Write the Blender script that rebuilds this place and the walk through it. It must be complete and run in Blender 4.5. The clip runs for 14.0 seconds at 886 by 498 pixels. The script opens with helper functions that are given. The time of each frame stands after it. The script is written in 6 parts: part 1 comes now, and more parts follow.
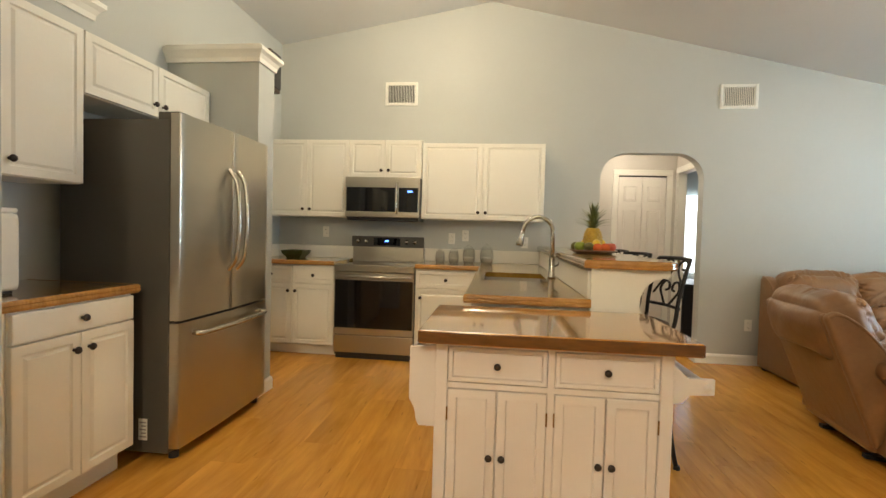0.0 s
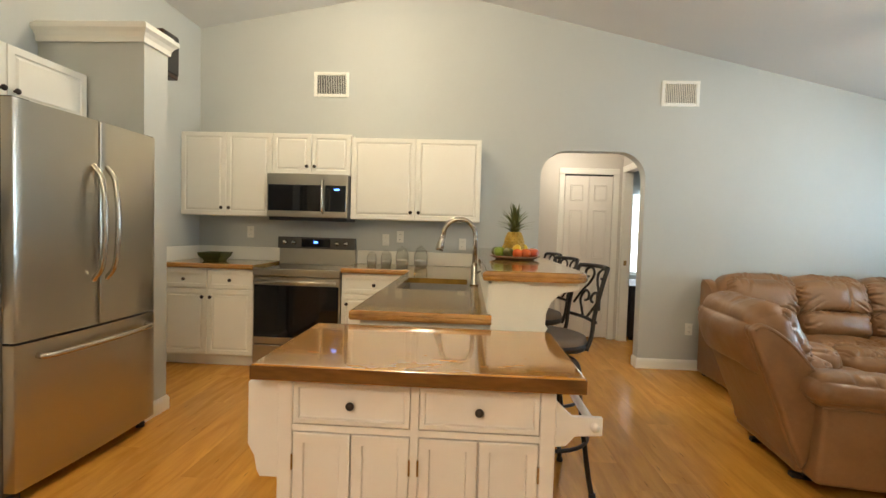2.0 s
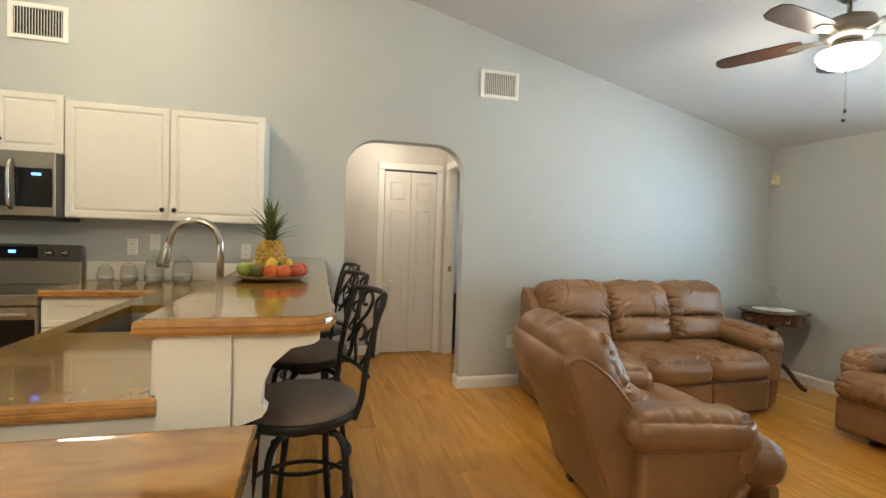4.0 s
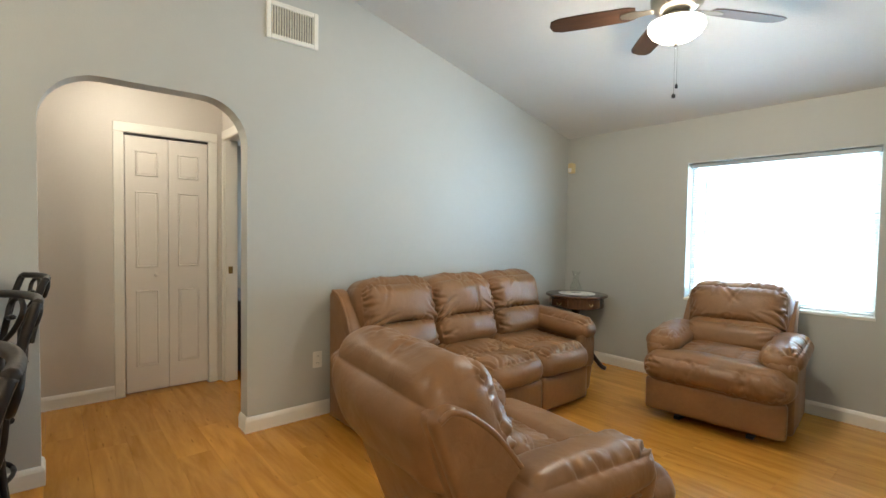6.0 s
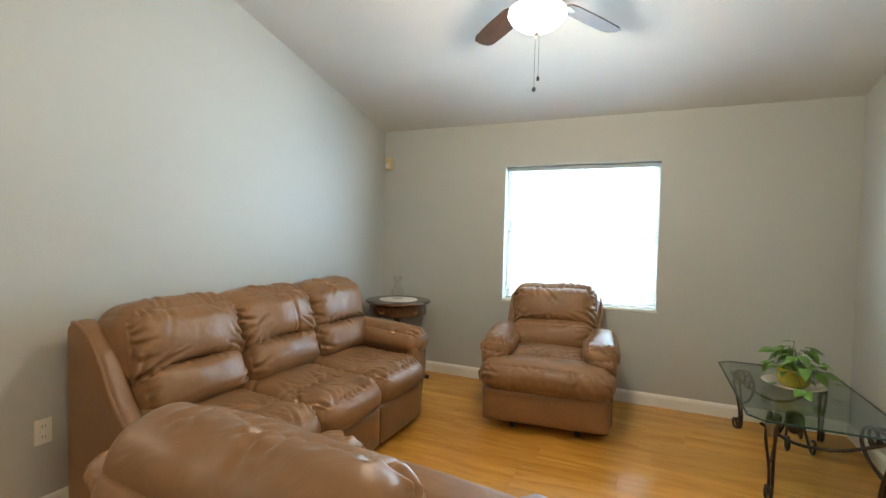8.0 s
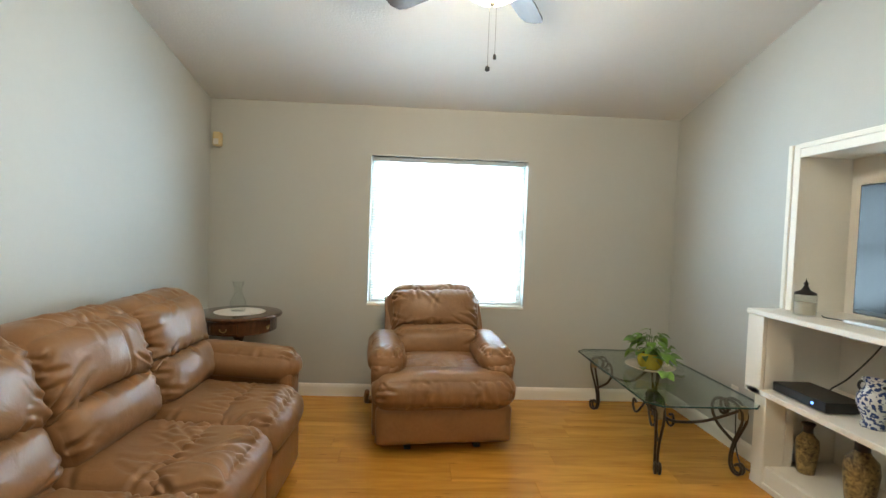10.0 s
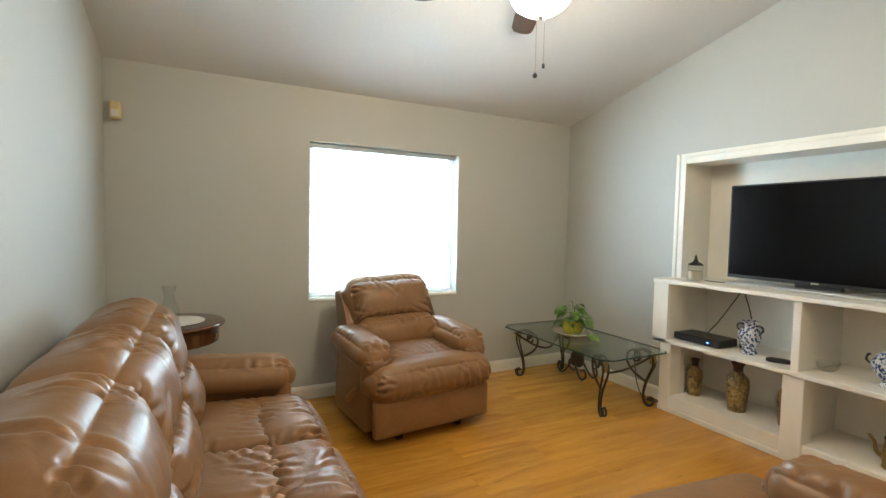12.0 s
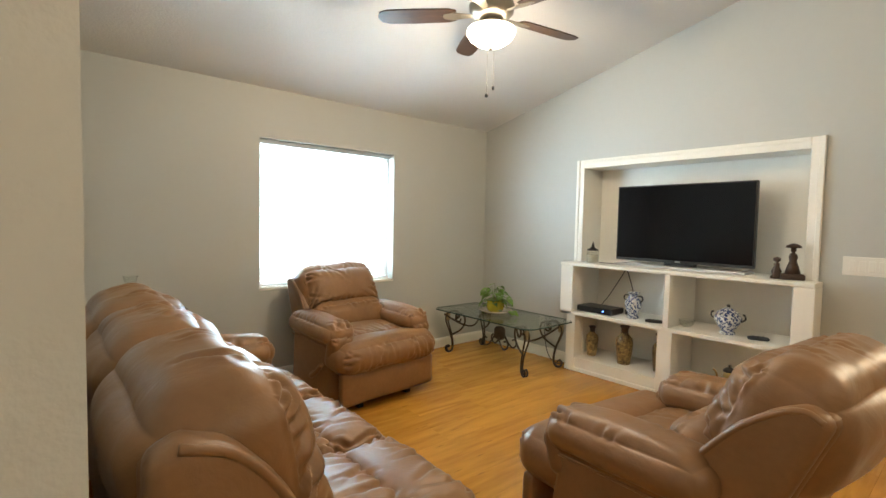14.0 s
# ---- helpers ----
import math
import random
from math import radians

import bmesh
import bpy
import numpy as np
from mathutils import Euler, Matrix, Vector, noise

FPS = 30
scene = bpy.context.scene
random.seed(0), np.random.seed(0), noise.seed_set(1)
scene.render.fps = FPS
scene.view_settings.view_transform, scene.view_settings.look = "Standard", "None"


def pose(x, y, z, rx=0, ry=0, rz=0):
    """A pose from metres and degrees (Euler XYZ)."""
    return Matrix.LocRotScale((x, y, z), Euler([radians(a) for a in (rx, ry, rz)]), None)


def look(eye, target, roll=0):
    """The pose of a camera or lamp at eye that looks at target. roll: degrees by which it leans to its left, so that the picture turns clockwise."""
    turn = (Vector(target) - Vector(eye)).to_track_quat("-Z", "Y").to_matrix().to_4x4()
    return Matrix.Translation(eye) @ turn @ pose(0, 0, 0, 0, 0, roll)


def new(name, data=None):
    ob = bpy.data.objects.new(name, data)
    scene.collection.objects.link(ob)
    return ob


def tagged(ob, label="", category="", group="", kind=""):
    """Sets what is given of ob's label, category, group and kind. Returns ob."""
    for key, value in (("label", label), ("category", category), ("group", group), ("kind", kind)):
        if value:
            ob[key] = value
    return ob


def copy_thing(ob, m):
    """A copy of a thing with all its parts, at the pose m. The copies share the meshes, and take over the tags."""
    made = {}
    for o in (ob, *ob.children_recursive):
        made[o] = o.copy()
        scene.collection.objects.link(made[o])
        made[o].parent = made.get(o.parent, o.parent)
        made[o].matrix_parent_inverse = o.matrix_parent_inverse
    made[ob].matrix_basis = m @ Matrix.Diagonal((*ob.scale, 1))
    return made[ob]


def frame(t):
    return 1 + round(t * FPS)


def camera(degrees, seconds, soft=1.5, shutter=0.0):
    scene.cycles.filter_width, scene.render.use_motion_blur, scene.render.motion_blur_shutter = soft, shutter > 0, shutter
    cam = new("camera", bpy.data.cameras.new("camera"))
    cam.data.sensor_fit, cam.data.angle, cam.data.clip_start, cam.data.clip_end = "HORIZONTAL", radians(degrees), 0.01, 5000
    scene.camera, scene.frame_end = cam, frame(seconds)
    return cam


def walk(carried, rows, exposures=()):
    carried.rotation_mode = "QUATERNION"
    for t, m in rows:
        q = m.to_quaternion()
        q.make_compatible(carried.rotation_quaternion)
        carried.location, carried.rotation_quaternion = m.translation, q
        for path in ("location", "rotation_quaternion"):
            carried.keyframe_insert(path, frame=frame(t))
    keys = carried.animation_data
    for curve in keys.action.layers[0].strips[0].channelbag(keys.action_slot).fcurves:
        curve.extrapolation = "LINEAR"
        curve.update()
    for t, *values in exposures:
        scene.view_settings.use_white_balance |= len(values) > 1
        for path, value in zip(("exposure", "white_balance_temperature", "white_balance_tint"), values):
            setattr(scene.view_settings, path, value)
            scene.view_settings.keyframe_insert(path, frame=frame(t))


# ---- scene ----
cam = camera(86.8, 14.0)
PATH = [
    (0, (0.569, 0.489, 1.236), (0.342, 2.475, 1.169), 1.6),
    (0.5, (0.66, 0.521, 1.248), (0.433, 2.507, 1.178), 1.6),
    (1, (0.75, 0.552, 1.259), (0.532, 2.539, 1.186), 1.6),
    (1.5, (0.835, 0.635, 1.267), (0.658, 2.625, 1.188), 1.6),
    (2, (0.923, 0.805, 1.295), (0.814, 2.8, 1.215), 1.7),
    (2.5, (1.031, 0.992, 1.309), (1.065, 2.99, 1.232), 1.7),
    (3, (1.147, 1.185, 1.321), (1.338, 3.175, 1.254), 1.5),
    (3.5, (1.282, 1.394, 1.342), (1.626, 3.363, 1.286), 1.7),
    (3.7, (1.326, 1.468, 1.347), (1.739, 3.424, 1.289), 1.8),
    (6, (1.656, 2.389, 1.315), (2.939, 3.922, 1.242), 0.9),
    (6.5, (1.691, 2.58, 1.317), (3.148, 3.948, 1.238), 0.8),
    (7, (1.749, 2.696, 1.317), (3.354, 3.886, 1.232), 0.9),
    (7.5, (1.826, 2.828, 1.327), (3.554, 3.834, 1.251), 1.2),
    (8, (1.907, 2.984, 1.336), (3.734, 3.797, 1.272), 1.4),
    (8.5, (1.99, 3.143, 1.35), (3.897, 3.744, 1.296), 1.6),
    (9, (2.062, 3.327, 1.362), (4.025, 3.704, 1.299), 1.8),
    (11.5, (2.368, 4.627, 1.347), (4.225, 3.89, 1.263), 1.5),
    (12, (2.396, 4.908, 1.345), (4.175, 4.001, 1.245), 1.2),
    (12.5, (2.379, 5.141, 1.318), (4.059, 4.061, 1.208), 1.3),
    (13, (2.306, 5.302, 1.324), (3.897, 4.096, 1.206), 1.5),
    (13.5, (2.26, 5.435, 1.33), (3.811, 4.178, 1.213), 1.2),
    (14, (2.238, 5.488, 1.302), (3.762, 4.197, 1.197), 1.2),
]
walk(cam, [(t, look(eye, target, roll)) for t, eye, target, roll in PATH], [(0, 0.58, 6900, 10), (2, 0.65, 6650, 10), (3.5, 0.64, 6350, 10), (6, 0.58, 6400, 10), (9, 0.62, 6750, 10), (12, 0.60, 7050, 11), (13, 0.68, 7200, 12), (14, 0.70, 7300, 13)])

# ---- world and light ----
world = bpy.data.worlds.new("world")
scene.world = world
world.use_nodes = True
wn = world.node_tree.nodes
sky = wn.new("ShaderNodeTexSky")
sky.sky_type = "NISHITA"
sky.sun_disc = False
sky.sun_elevation, sky.sun_rotation = radians(55), radians(200)
world.node_tree.links.new(sky.outputs["Color"], wn["Background"].inputs["Color"])
wn["Background"].inputs["Strength"].default_value = 0.12


def lamp(name, kind, place, power, colour, size=0.1, turn=(0, 0, 0), size_y=None):
    data = bpy.data.lights.new(name, kind)
    data.energy, data.color = power, colour
    if kind == "AREA":
        data.shape, data.size, data.size_y = "RECTANGLE", size, size_y or size
    elif kind == "SUN":
        data.angle = size
    else:
        data.shadow_soft_size = size
    ob = new(name, data)
    ob.matrix_world = pose(*place, *turn)
    return ob


SUN = lamp("sun", "SUN", (0, 0, 20), 3.0, (1.0, 0.95, 0.88), radians(0.5), (35, 0, 200))
WINDOW_LIGHT = lamp("window_daylight", "AREA", (6.142, 3.57, 1.36), 94, (0.54, 0.79, 1.0), 1.18, (0, 90, 0), 1.26)
FAN_LIGHT = lamp("fan_bulb", "POINT", (4.17, 3.525, 2.36), 30, (1.0, 0.885, 0.70), 0.10)
KITCHEN_LIGHT = lamp("kitchen_bulb", "POINT", (-0.1, 4.0, 3.25), 33, (1.0, 0.87, 0.63), 0.14)
# Added lamp, unseen behind the camera: frontal fill for the kitchen and floor.
ENTRY_FILL = lamp("entry_fill", "POINT", (0.3, -1.4, 2.95), 104, (1.0, 0.87, 0.64), 0.16)
HALL_LIGHT = lamp("hall_bulb", "POINT", (2.05, 6.1, 2.2), 5, (1.0, 0.86, 0.68), 0.12)
BEDROOM_LIGHT = lamp("bedroom_daylight", "AREA", (4.4, 9.03, 1.35), 26, (0.7, 0.88, 1.0), 1.2, (90, 0, 0), 1.3)


# ---- materials ----
def srgb(r, g, b):
    return tuple(((c / 255 + 0.055) / 1.055) ** 2.4 if c > 10 else c / 255 / 12.92 for c in (r, g, b)) + (1.0,)


def material(name, colour, rough=0.5, metal=0.0, spread=0.06, scale=3.0, fine=60.0, bump=0.0, bump_scale=80.0, rough_var=0.08, spec=0.5, coat=0.0, random_tone=0.0):
    """A surface with a slow and a fine variation of tone, of gloss and of relief."""
    m = bpy.data.materials.new(name)
    m.use_nodes = True
    t, links = m.node_tree.nodes, m.node_tree.links
    b = t["Principled BSDF"]
    coords = t.new("ShaderNodeTexCoord")
    slow, quick = t.new("ShaderNodeTexNoise"), t.new("ShaderNodeTexNoise")
    slow.inputs["Scale"].default_value, quick.inputs["Scale"].default_value = scale, fine
    slow.inputs["Detail"].default_value, quick.inputs["Detail"].default_value = 4, 3
    links.new(coords.outputs["Object"], slow.inputs["Vector"])
    links.new(coords.outputs["Object"], quick.inputs["Vector"])
    mix = t.new("ShaderNodeMath")
    mix.operation = "MULTIPLY_ADD"
    mix.inputs[1].default_value = 0.35
    links.new(quick.outputs["Fac"], mix.inputs[0])
    links.new(slow.outputs["Fac"], mix.inputs[2])
    ramp = t.new("ShaderNodeMapRange")
    ramp.inputs["From Min"].default_value, ramp.inputs["From Max"].default_value = 0.35, 1.0
    ramp.inputs["To Min"].default_value, ramp.inputs["To Max"].default_value = 1 - spread, 1 + spread
    links.new(mix.outputs[0], ramp.inputs["Value"])
    tone = t.new("ShaderNodeHueSaturation")
    tone.inputs["Color"].default_value = (*colour[:3], 1)
    value = ramp.outputs["Result"]
    if random_tone:
        info, add = t.new("ShaderNodeObjectInfo"), t.new("ShaderNodeMath")
        rr = t.new("ShaderNodeMapRange")
        rr.inputs["To Min"].default_value, rr.inputs["To Max"].default_value = 1 - random_tone, 1 + random_tone
        links.new(info.outputs["Random"], rr.inputs["Value"])
        add.operation = "MULTIPLY"
        links.new(value, add.inputs[0])
        links.new(rr.outputs["Result"], add.inputs[1])
        value = add.outputs[0]
    links.new(value, tone.inputs["Value"])
    links.new(tone.outputs["Color"], b.inputs["Base Color"])
    gloss = t.new("ShaderNodeMapRange")
    gloss.inputs["To Min"].default_value, gloss.inputs["To Max"].default_value = max(rough - rough_var, 0.02), min(rough + rough_var, 1)
    links.new(slow.outputs["Fac"], gloss.inputs["Value"])
    links.new(gloss.outputs["Result"], b.inputs["Roughness"])
    b.inputs["Metallic"].default_value = metal
    b.inputs["Specular IOR Level"].default_value = spec
    b.inputs["Coat Weight"].default_value = coat
    b.inputs["Coat Roughness"].default_value = 0.06
    if bump:
        relief, n = t.new("ShaderNodeBump"), t.new("ShaderNodeTexNoise")
        n.inputs["Scale"].default_value, n.inputs["Detail"].default_value = bump_scale, 5
        links.new(coords.outputs["Object"], n.inputs["Vector"])
        relief.inputs["Strength"].default_value, relief.inputs["Distance"].default_value = bump, 0.01
        links.new(n.outputs["Fac"], relief.inputs["Height"])
        links.new(relief.outputs["Normal"], b.inputs["Normal"])
    return m


def wood(name, dark, light, stretch=(1, 1, 1), scale=6.0, rough=0.35, coat=0.0, random_tone=0.0, knots=0.0, rings=1.0, contrast=(0.3, 0.75), fine=0.35, raised=0.08):
    """Grain drawn out along one axis, in two tones, with a shift from piece to piece."""
    m = bpy.data.materials.new(name)
    m.use_nodes = True
    t, links = m.node_tree.nodes, m.node_tree.links
    b = t["Principled BSDF"]
    coords, mapping = t.new("ShaderNodeTexCoord"), t.new("ShaderNodeMapping")
    mapping.inputs["Scale"].default_value = stretch
    info, shift = t.new("ShaderNodeObjectInfo"), t.new("ShaderNodeVectorMath")
    shift.operation = "SCALE"
    shift.inputs["Scale"].default_value = 37.0 if random_tone else 0.0
    spread = t.new("ShaderNodeCombineXYZ")
    for k in range(3):
        links.new(info.outputs["Random"], spread.inputs[k])
    links.new(spread.outputs[0], shift.inputs[0])
    add = t.new("ShaderNodeVectorMath")
    links.new(coords.outputs["Object"], mapping.inputs["Vector"])
    links.new(mapping.outputs[0], add.inputs[0])
    links.new(shift.outputs[0], add.inputs[1])
    slow, quick = t.new("ShaderNodeTexNoise"), t.new("ShaderNodeTexNoise")
    slow.inputs["Scale"].default_value, quick.inputs["Scale"].default_value = scale, scale * 5
    slow.inputs["Detail"].default_value, quick.inputs["Detail"].default_value = 5, 6
    slow.inputs["Distortion"].default_value = rings
    links.new(add.outputs[0], slow.inputs["Vector"])
    links.new(add.outputs[0], quick.inputs["Vector"])
    mix = t.new("ShaderNodeMix")
    mix.inputs[0].default_value = fine
    links.new(slow.outputs["Fac"], mix.inputs[2])
    links.new(quick.outputs["Fac"], mix.inputs[3])
    ramp = t.new("ShaderNodeValToRGB")
    ramp.color_ramp.elements[0].position, ramp.color_ramp.elements[1].position = contrast
    ramp.color_ramp.elements[0].color, ramp.color_ramp.elements[1].color = dark, light
    links.new(mix.outputs[0], ramp.inputs["Fac"])
    colour = ramp.outputs["Color"]
    tone = t.new("ShaderNodeHueSaturation")
    rr = t.new("ShaderNodeMapRange")
    rr.inputs["To Min"].default_value, rr.inputs["To Max"].default_value = 1 - random_tone, 1 + random_tone
    links.new(info.outputs["Random"], rr.inputs["Value"])
    links.new(rr.outputs["Result"], tone.inputs["Value"])
    links.new(colour, tone.inputs["Color"])
    colour = tone.outputs["Color"]
    if knots:
        v = t.new("ShaderNodeTexVoronoi")
        v.inputs["Scale"].default_value = knots
        m2 = t.new("ShaderNodeMapping")
        links.new(add.outputs[0], m2.inputs["Vector"])
        m2.inputs["Scale"].default_value = (1, 1, 1)
        links.new(m2.outputs[0], v.inputs["Vector"])
        k = t.new("ShaderNodeMapRange")
        k.inputs["From Min"].default_value, k.inputs["From Max"].default_value = 0.03, 0.12
        k.inputs["To Min"].default_value, k.inputs["To Max"].default_value = 0.55, 1.0
        links.new(v.outputs["Distance"], k.inputs["Value"])
        mul = t.new("ShaderNodeMix")
        mul.data_type, mul.blend_type = "RGBA", "MULTIPLY"
        mul.inputs[0].default_value = 1.0
        links.new(colour, mul.inputs[6])
        links.new(k.outputs["Result"], mul.inputs[7])
        colour = mul.outputs[2]
    links.new(colour, b.inputs["Base Color"])
    b.inputs["Roughness"].default_value = rough
    b.inputs["Coat Weight"].default_value = coat
    b.inputs["Coat Roughness"].default_value = 0.05
    relief = t.new("ShaderNodeBump")
    relief.inputs["Strength"].default_value, relief.inputs["Distance"].default_value = raised, 0.003
    links.new(mix.outputs[0], relief.inputs["Height"])
    links.new(relief.outputs["Normal"], b.inputs["Normal"])
    return m


def glowing(name, colour, strength):
    m = bpy.data.materials.new(name)
    m.use_nodes = True
    b = m.node_tree.nodes["Principled BSDF"]
    b.inputs["Base Color"].default_value = colour
    b.inputs["Emission Color"].default_value = colour
    b.inputs["Emission Strength"].default_value = strength
    return m


def clear(name, colour=(1, 1, 1, 1), rough=0.0, ior=1.45):
    m = bpy.data.materials.new(name)
    m.use_nodes = True
    b = m.node_tree.nodes["Principled BSDF"]
    b.inputs["Base Color"].default_value = colour
    b.inputs["Transmission Weight"].default_value = 1.0
    b.inputs["Roughness"].default_value = rough
    b.inputs["IOR"].default_value = ior
    return m


def sheet_glass(name, tint, gloss=1.0):
    """Thin glass: light goes straight through, tinted, with a mirror gloss that grows at grazing angles."""
    m = bpy.data.materials.new(name)
    m.use_nodes = True
    t, links = m.node_tree.nodes, m.node_tree.links
    t.remove(t["Principled BSDF"])
    through_glass, shine, mix, rim = t.new("ShaderNodeBsdfTransparent"), t.new("ShaderNodeBsdfGlossy"), t.new("ShaderNodeMixShader"), t.new("ShaderNodeLayerWeight")
    through_glass.inputs["Color"].default_value = tint
    shine.inputs["Roughness"].default_value = 0.02
    rim.inputs["Blend"].default_value = 0.5
    power, amount = t.new("ShaderNodeMath"), t.new("ShaderNodeMath")
    power.operation, amount.operation = "POWER", "MULTIPLY_ADD"
    power.inputs[1].default_value = 4.0
    amount.inputs[1].default_value, amount.inputs[2].default_value = 0.8 * gloss, 0.035 * gloss
    links.new(rim.outputs["Facing"], power.inputs[0])
    links.new(power.outputs[0], amount.inputs[0])
    links.new(amount.outputs[0], mix.inputs[0])
    links.new(through_glass.outputs[0], mix.inputs[1])
    links.new(shine.outputs[0], mix.inputs[2])
    links.new(mix.outputs[0], t["Material Output"].inputs["Surface"])
    return m


THINGLASS = sheet_glass("thin_clear_glass", (0.975, 0.985, 0.98, 1), 0.8)
JARGLASS = sheet_glass("pressed_jar_glass", (0.95, 0.96, 0.955, 1), 1.8)
TABLEGLASS = sheet_glass("green_tinted_table_glass", (0.86, 0.93, 0.91, 1))
WALL = material("blue_grey_wall_paint", (0.50, 0.512, 0.488, 1), 0.52, spread=0.03, scale=1.2, fine=25, bump=0.10, bump_scale=120, spec=0.35)
CEILING = material("ceiling_white_paint", (0.70, 0.69, 0.665, 1), 0.85, spread=0.03, scale=1.5, fine=40, bump=0.25, bump_scale=70)
HALLWALL = material("hall_cream_paint", (0.66, 0.62, 0.56, 1), 0.5, spread=0.03, bump=0.08, bump_scale=120)
TRIM = material("white_trim_paint", (0.86, 0.84, 0.77, 1), 0.38, spread=0.03, scale=4, bump=0.03, bump_scale=60)
CABINET = material("white_cabinet_paint", (0.82, 0.79, 0.71, 1), 0.34, spread=0.025, scale=3, bump=0.02, bump_scale=50)
CARTPAINT = material("white_cart_paint", (0.68, 0.63, 0.61, 1), 0.4, spread=0.03, scale=3, bump=0.03, bump_scale=40)
KNOB = material("oil_rubbed_bronze", (0.045, 0.033, 0.028, 1), 0.36, 0.7, spread=0.2, scale=30)
STEEL = material("brushed_stainless", (0.50, 0.465, 0.40, 1), 0.28, 1.0, spread=0.015, scale=1.2, fine=200, rough_var=0.015)
DARKSTEEL = material("fridge_side_grey", (0.10, 0.092, 0.08, 1), 0.45, 0.3, spread=0.05, bump=0.08, bump_scale=300)
CHROME = material("brushed_nickel", (0.50, 0.47, 0.42, 1), 0.22, 1.0, spread=0.04)
BLACKGLASS = material("black_glass", (0.006, 0.006, 0.007, 1), 0.05, spread=0.05, rough_var=0.02)
BLACK = material("black_plastic", (0.015, 0.015, 0.016, 1), 0.4, spread=0.1)
RUBBER = material("dark_rubber", (0.02, 0.02, 0.02, 1), 0.7, spread=0.1)
IRON = material("dark_bronze_iron", (0.030, 0.026, 0.024, 1), 0.42, 0.6, spread=0.25, scale=12, bump=0.1, bump_scale=90)
FLOORWOOD = wood("honey_laminate", (0.46, 0.195, 0.027, 1), (0.76, 0.375, 0.066, 1), (8.0, 1.0, 1.0), 1.5, 0.24, 0.0, 0.09, 3.0, 0.9, (0.28, 0.78), 0.2)
GROOVE = material("floor_joint", (0.24, 0.11, 0.03, 1), 0.6, spread=0.2)
COUNTER = wood("lacquered_counter_wood", (0.15, 0.078, 0.010, 1), (0.42, 0.245, 0.045, 1), (3.0, 1.0, 1.0), 2.0, 0.16, 0.6, 0.0, 0.0, 1.5, (0.25, 0.8), 0.3, 0.008)
BUTCHER = wood("lacquered_butcher_block", (0.20, 0.075, 0.008, 1), (0.56, 0.265, 0.036, 1), (1.0, 2.2, 1.0), 2.4, 0.14, 0.9, 0.22, 0.0, 2.4, (0.25, 0.8), 0.2, 0.006)
EDGEWOOD = wood("counter_edge_wood", (0.30, 0.135, 0.032, 1), (0.58, 0.30, 0.085, 1), (1, 4, 1), 5.0, 0.2, 1.0)
DARKEDGE = wood("butcher_block_edge", (0.06, 0.022, 0.006, 1), (0.15, 0.06, 0.015, 1), (1, 1, 5), 4.0, 0.22, 0.6)
SINKSTEEL = material("dull_sink_steel", (0.36, 0.34, 0.31, 1), 0.4, 1.0, spread=0.05)
MAHOGANY = wood("mahogany", (0.05, 0.018, 0.008, 1), (0.15, 0.06, 0.022, 1), (1, 5, 1), 5.0, 0.25, 0.6)
WALNUT = wood("walnut_blade", (0.03, 0.014, 0.008, 1), (0.085, 0.04, 0.02, 1), (1, 6, 1), 5.0, 0.35)
HEADRAIL = material("grey_blind_headrail", (0.42, 0.46, 0.47, 1), 0.4, spread=0.03)
BLINDS = material("white_blind_slat", (0.82, 0.83, 0.84, 1), 0.5, spread=0.02)
GLASS = sheet_glass("window_glass", (0.95, 0.97, 0.97, 1))
BACKDROP = glowing("bright_outdoors", (0.95, 0.98, 1.0, 1), 1.1)


# ---- building helpers ----
def link_mesh(name, bm, mat, smooth=False):
    me = bpy.data.meshes.new(name)
    bm.normal_update()
    bm.to_mesh(me)
    bm.free()
    for mm in (mat if isinstance(mat, (list, tuple)) else [mat]):
        me.materials.append(mm)
    if smooth:
        for p in me.polygons:
            p.use_smooth = True
    return me


def part(name, bm, mat, parent, label="", smooth=False):
    ob = new(name, link_mesh(name, bm, mat, smooth))
    ob.parent = parent
    return tagged(ob, label)


def single(name, bm, mat, label, category="", group="", kind="", smooth=False):
    return tagged(new(name, link_mesh(name, bm, mat, smooth)), label, category, group, kind)


def thing(name, label, category, group="", place=None, kind=""):
    ob = new(name)
    ob.empty_display_size = 0.1
    if place is not None:
        ob.matrix_world = place
    return tagged(ob, label, category, group, kind)


def box(x0, x1, y0, y1, z0, z1, bevel=0.0, seg=1, bm=None):
    own = bmesh.new()
    bmesh.ops.create_cube(own, size=1)
    for v in own.verts:
        v.co = Vector((x0 + (v.co.x + 0.5) * (x1 - x0), y0 + (v.co.y + 0.5) * (y1 - y0), z0 + (v.co.z + 0.5) * (z1 - z0)))
    if bevel:
        bmesh.ops.bevel(own, geom=own.edges[:], offset=bevel, segments=seg, affect="EDGES", profile=0.5)
    bmesh.ops.recalc_face_normals(own, faces=own.faces[:])
    if bm is None:
        return own
    merge(bm, own)
    return bm


def merge(bm, other, m=None):
    """Adds other's faces to bm, moved by m."""
    if m is not None:
        other.transform(m)
    me = bpy.data.meshes.new("scratch")
    other.to_mesh(me)
    other.free()
    bm.from_mesh(me)
    bpy.data.meshes.remove(me)
    return bm


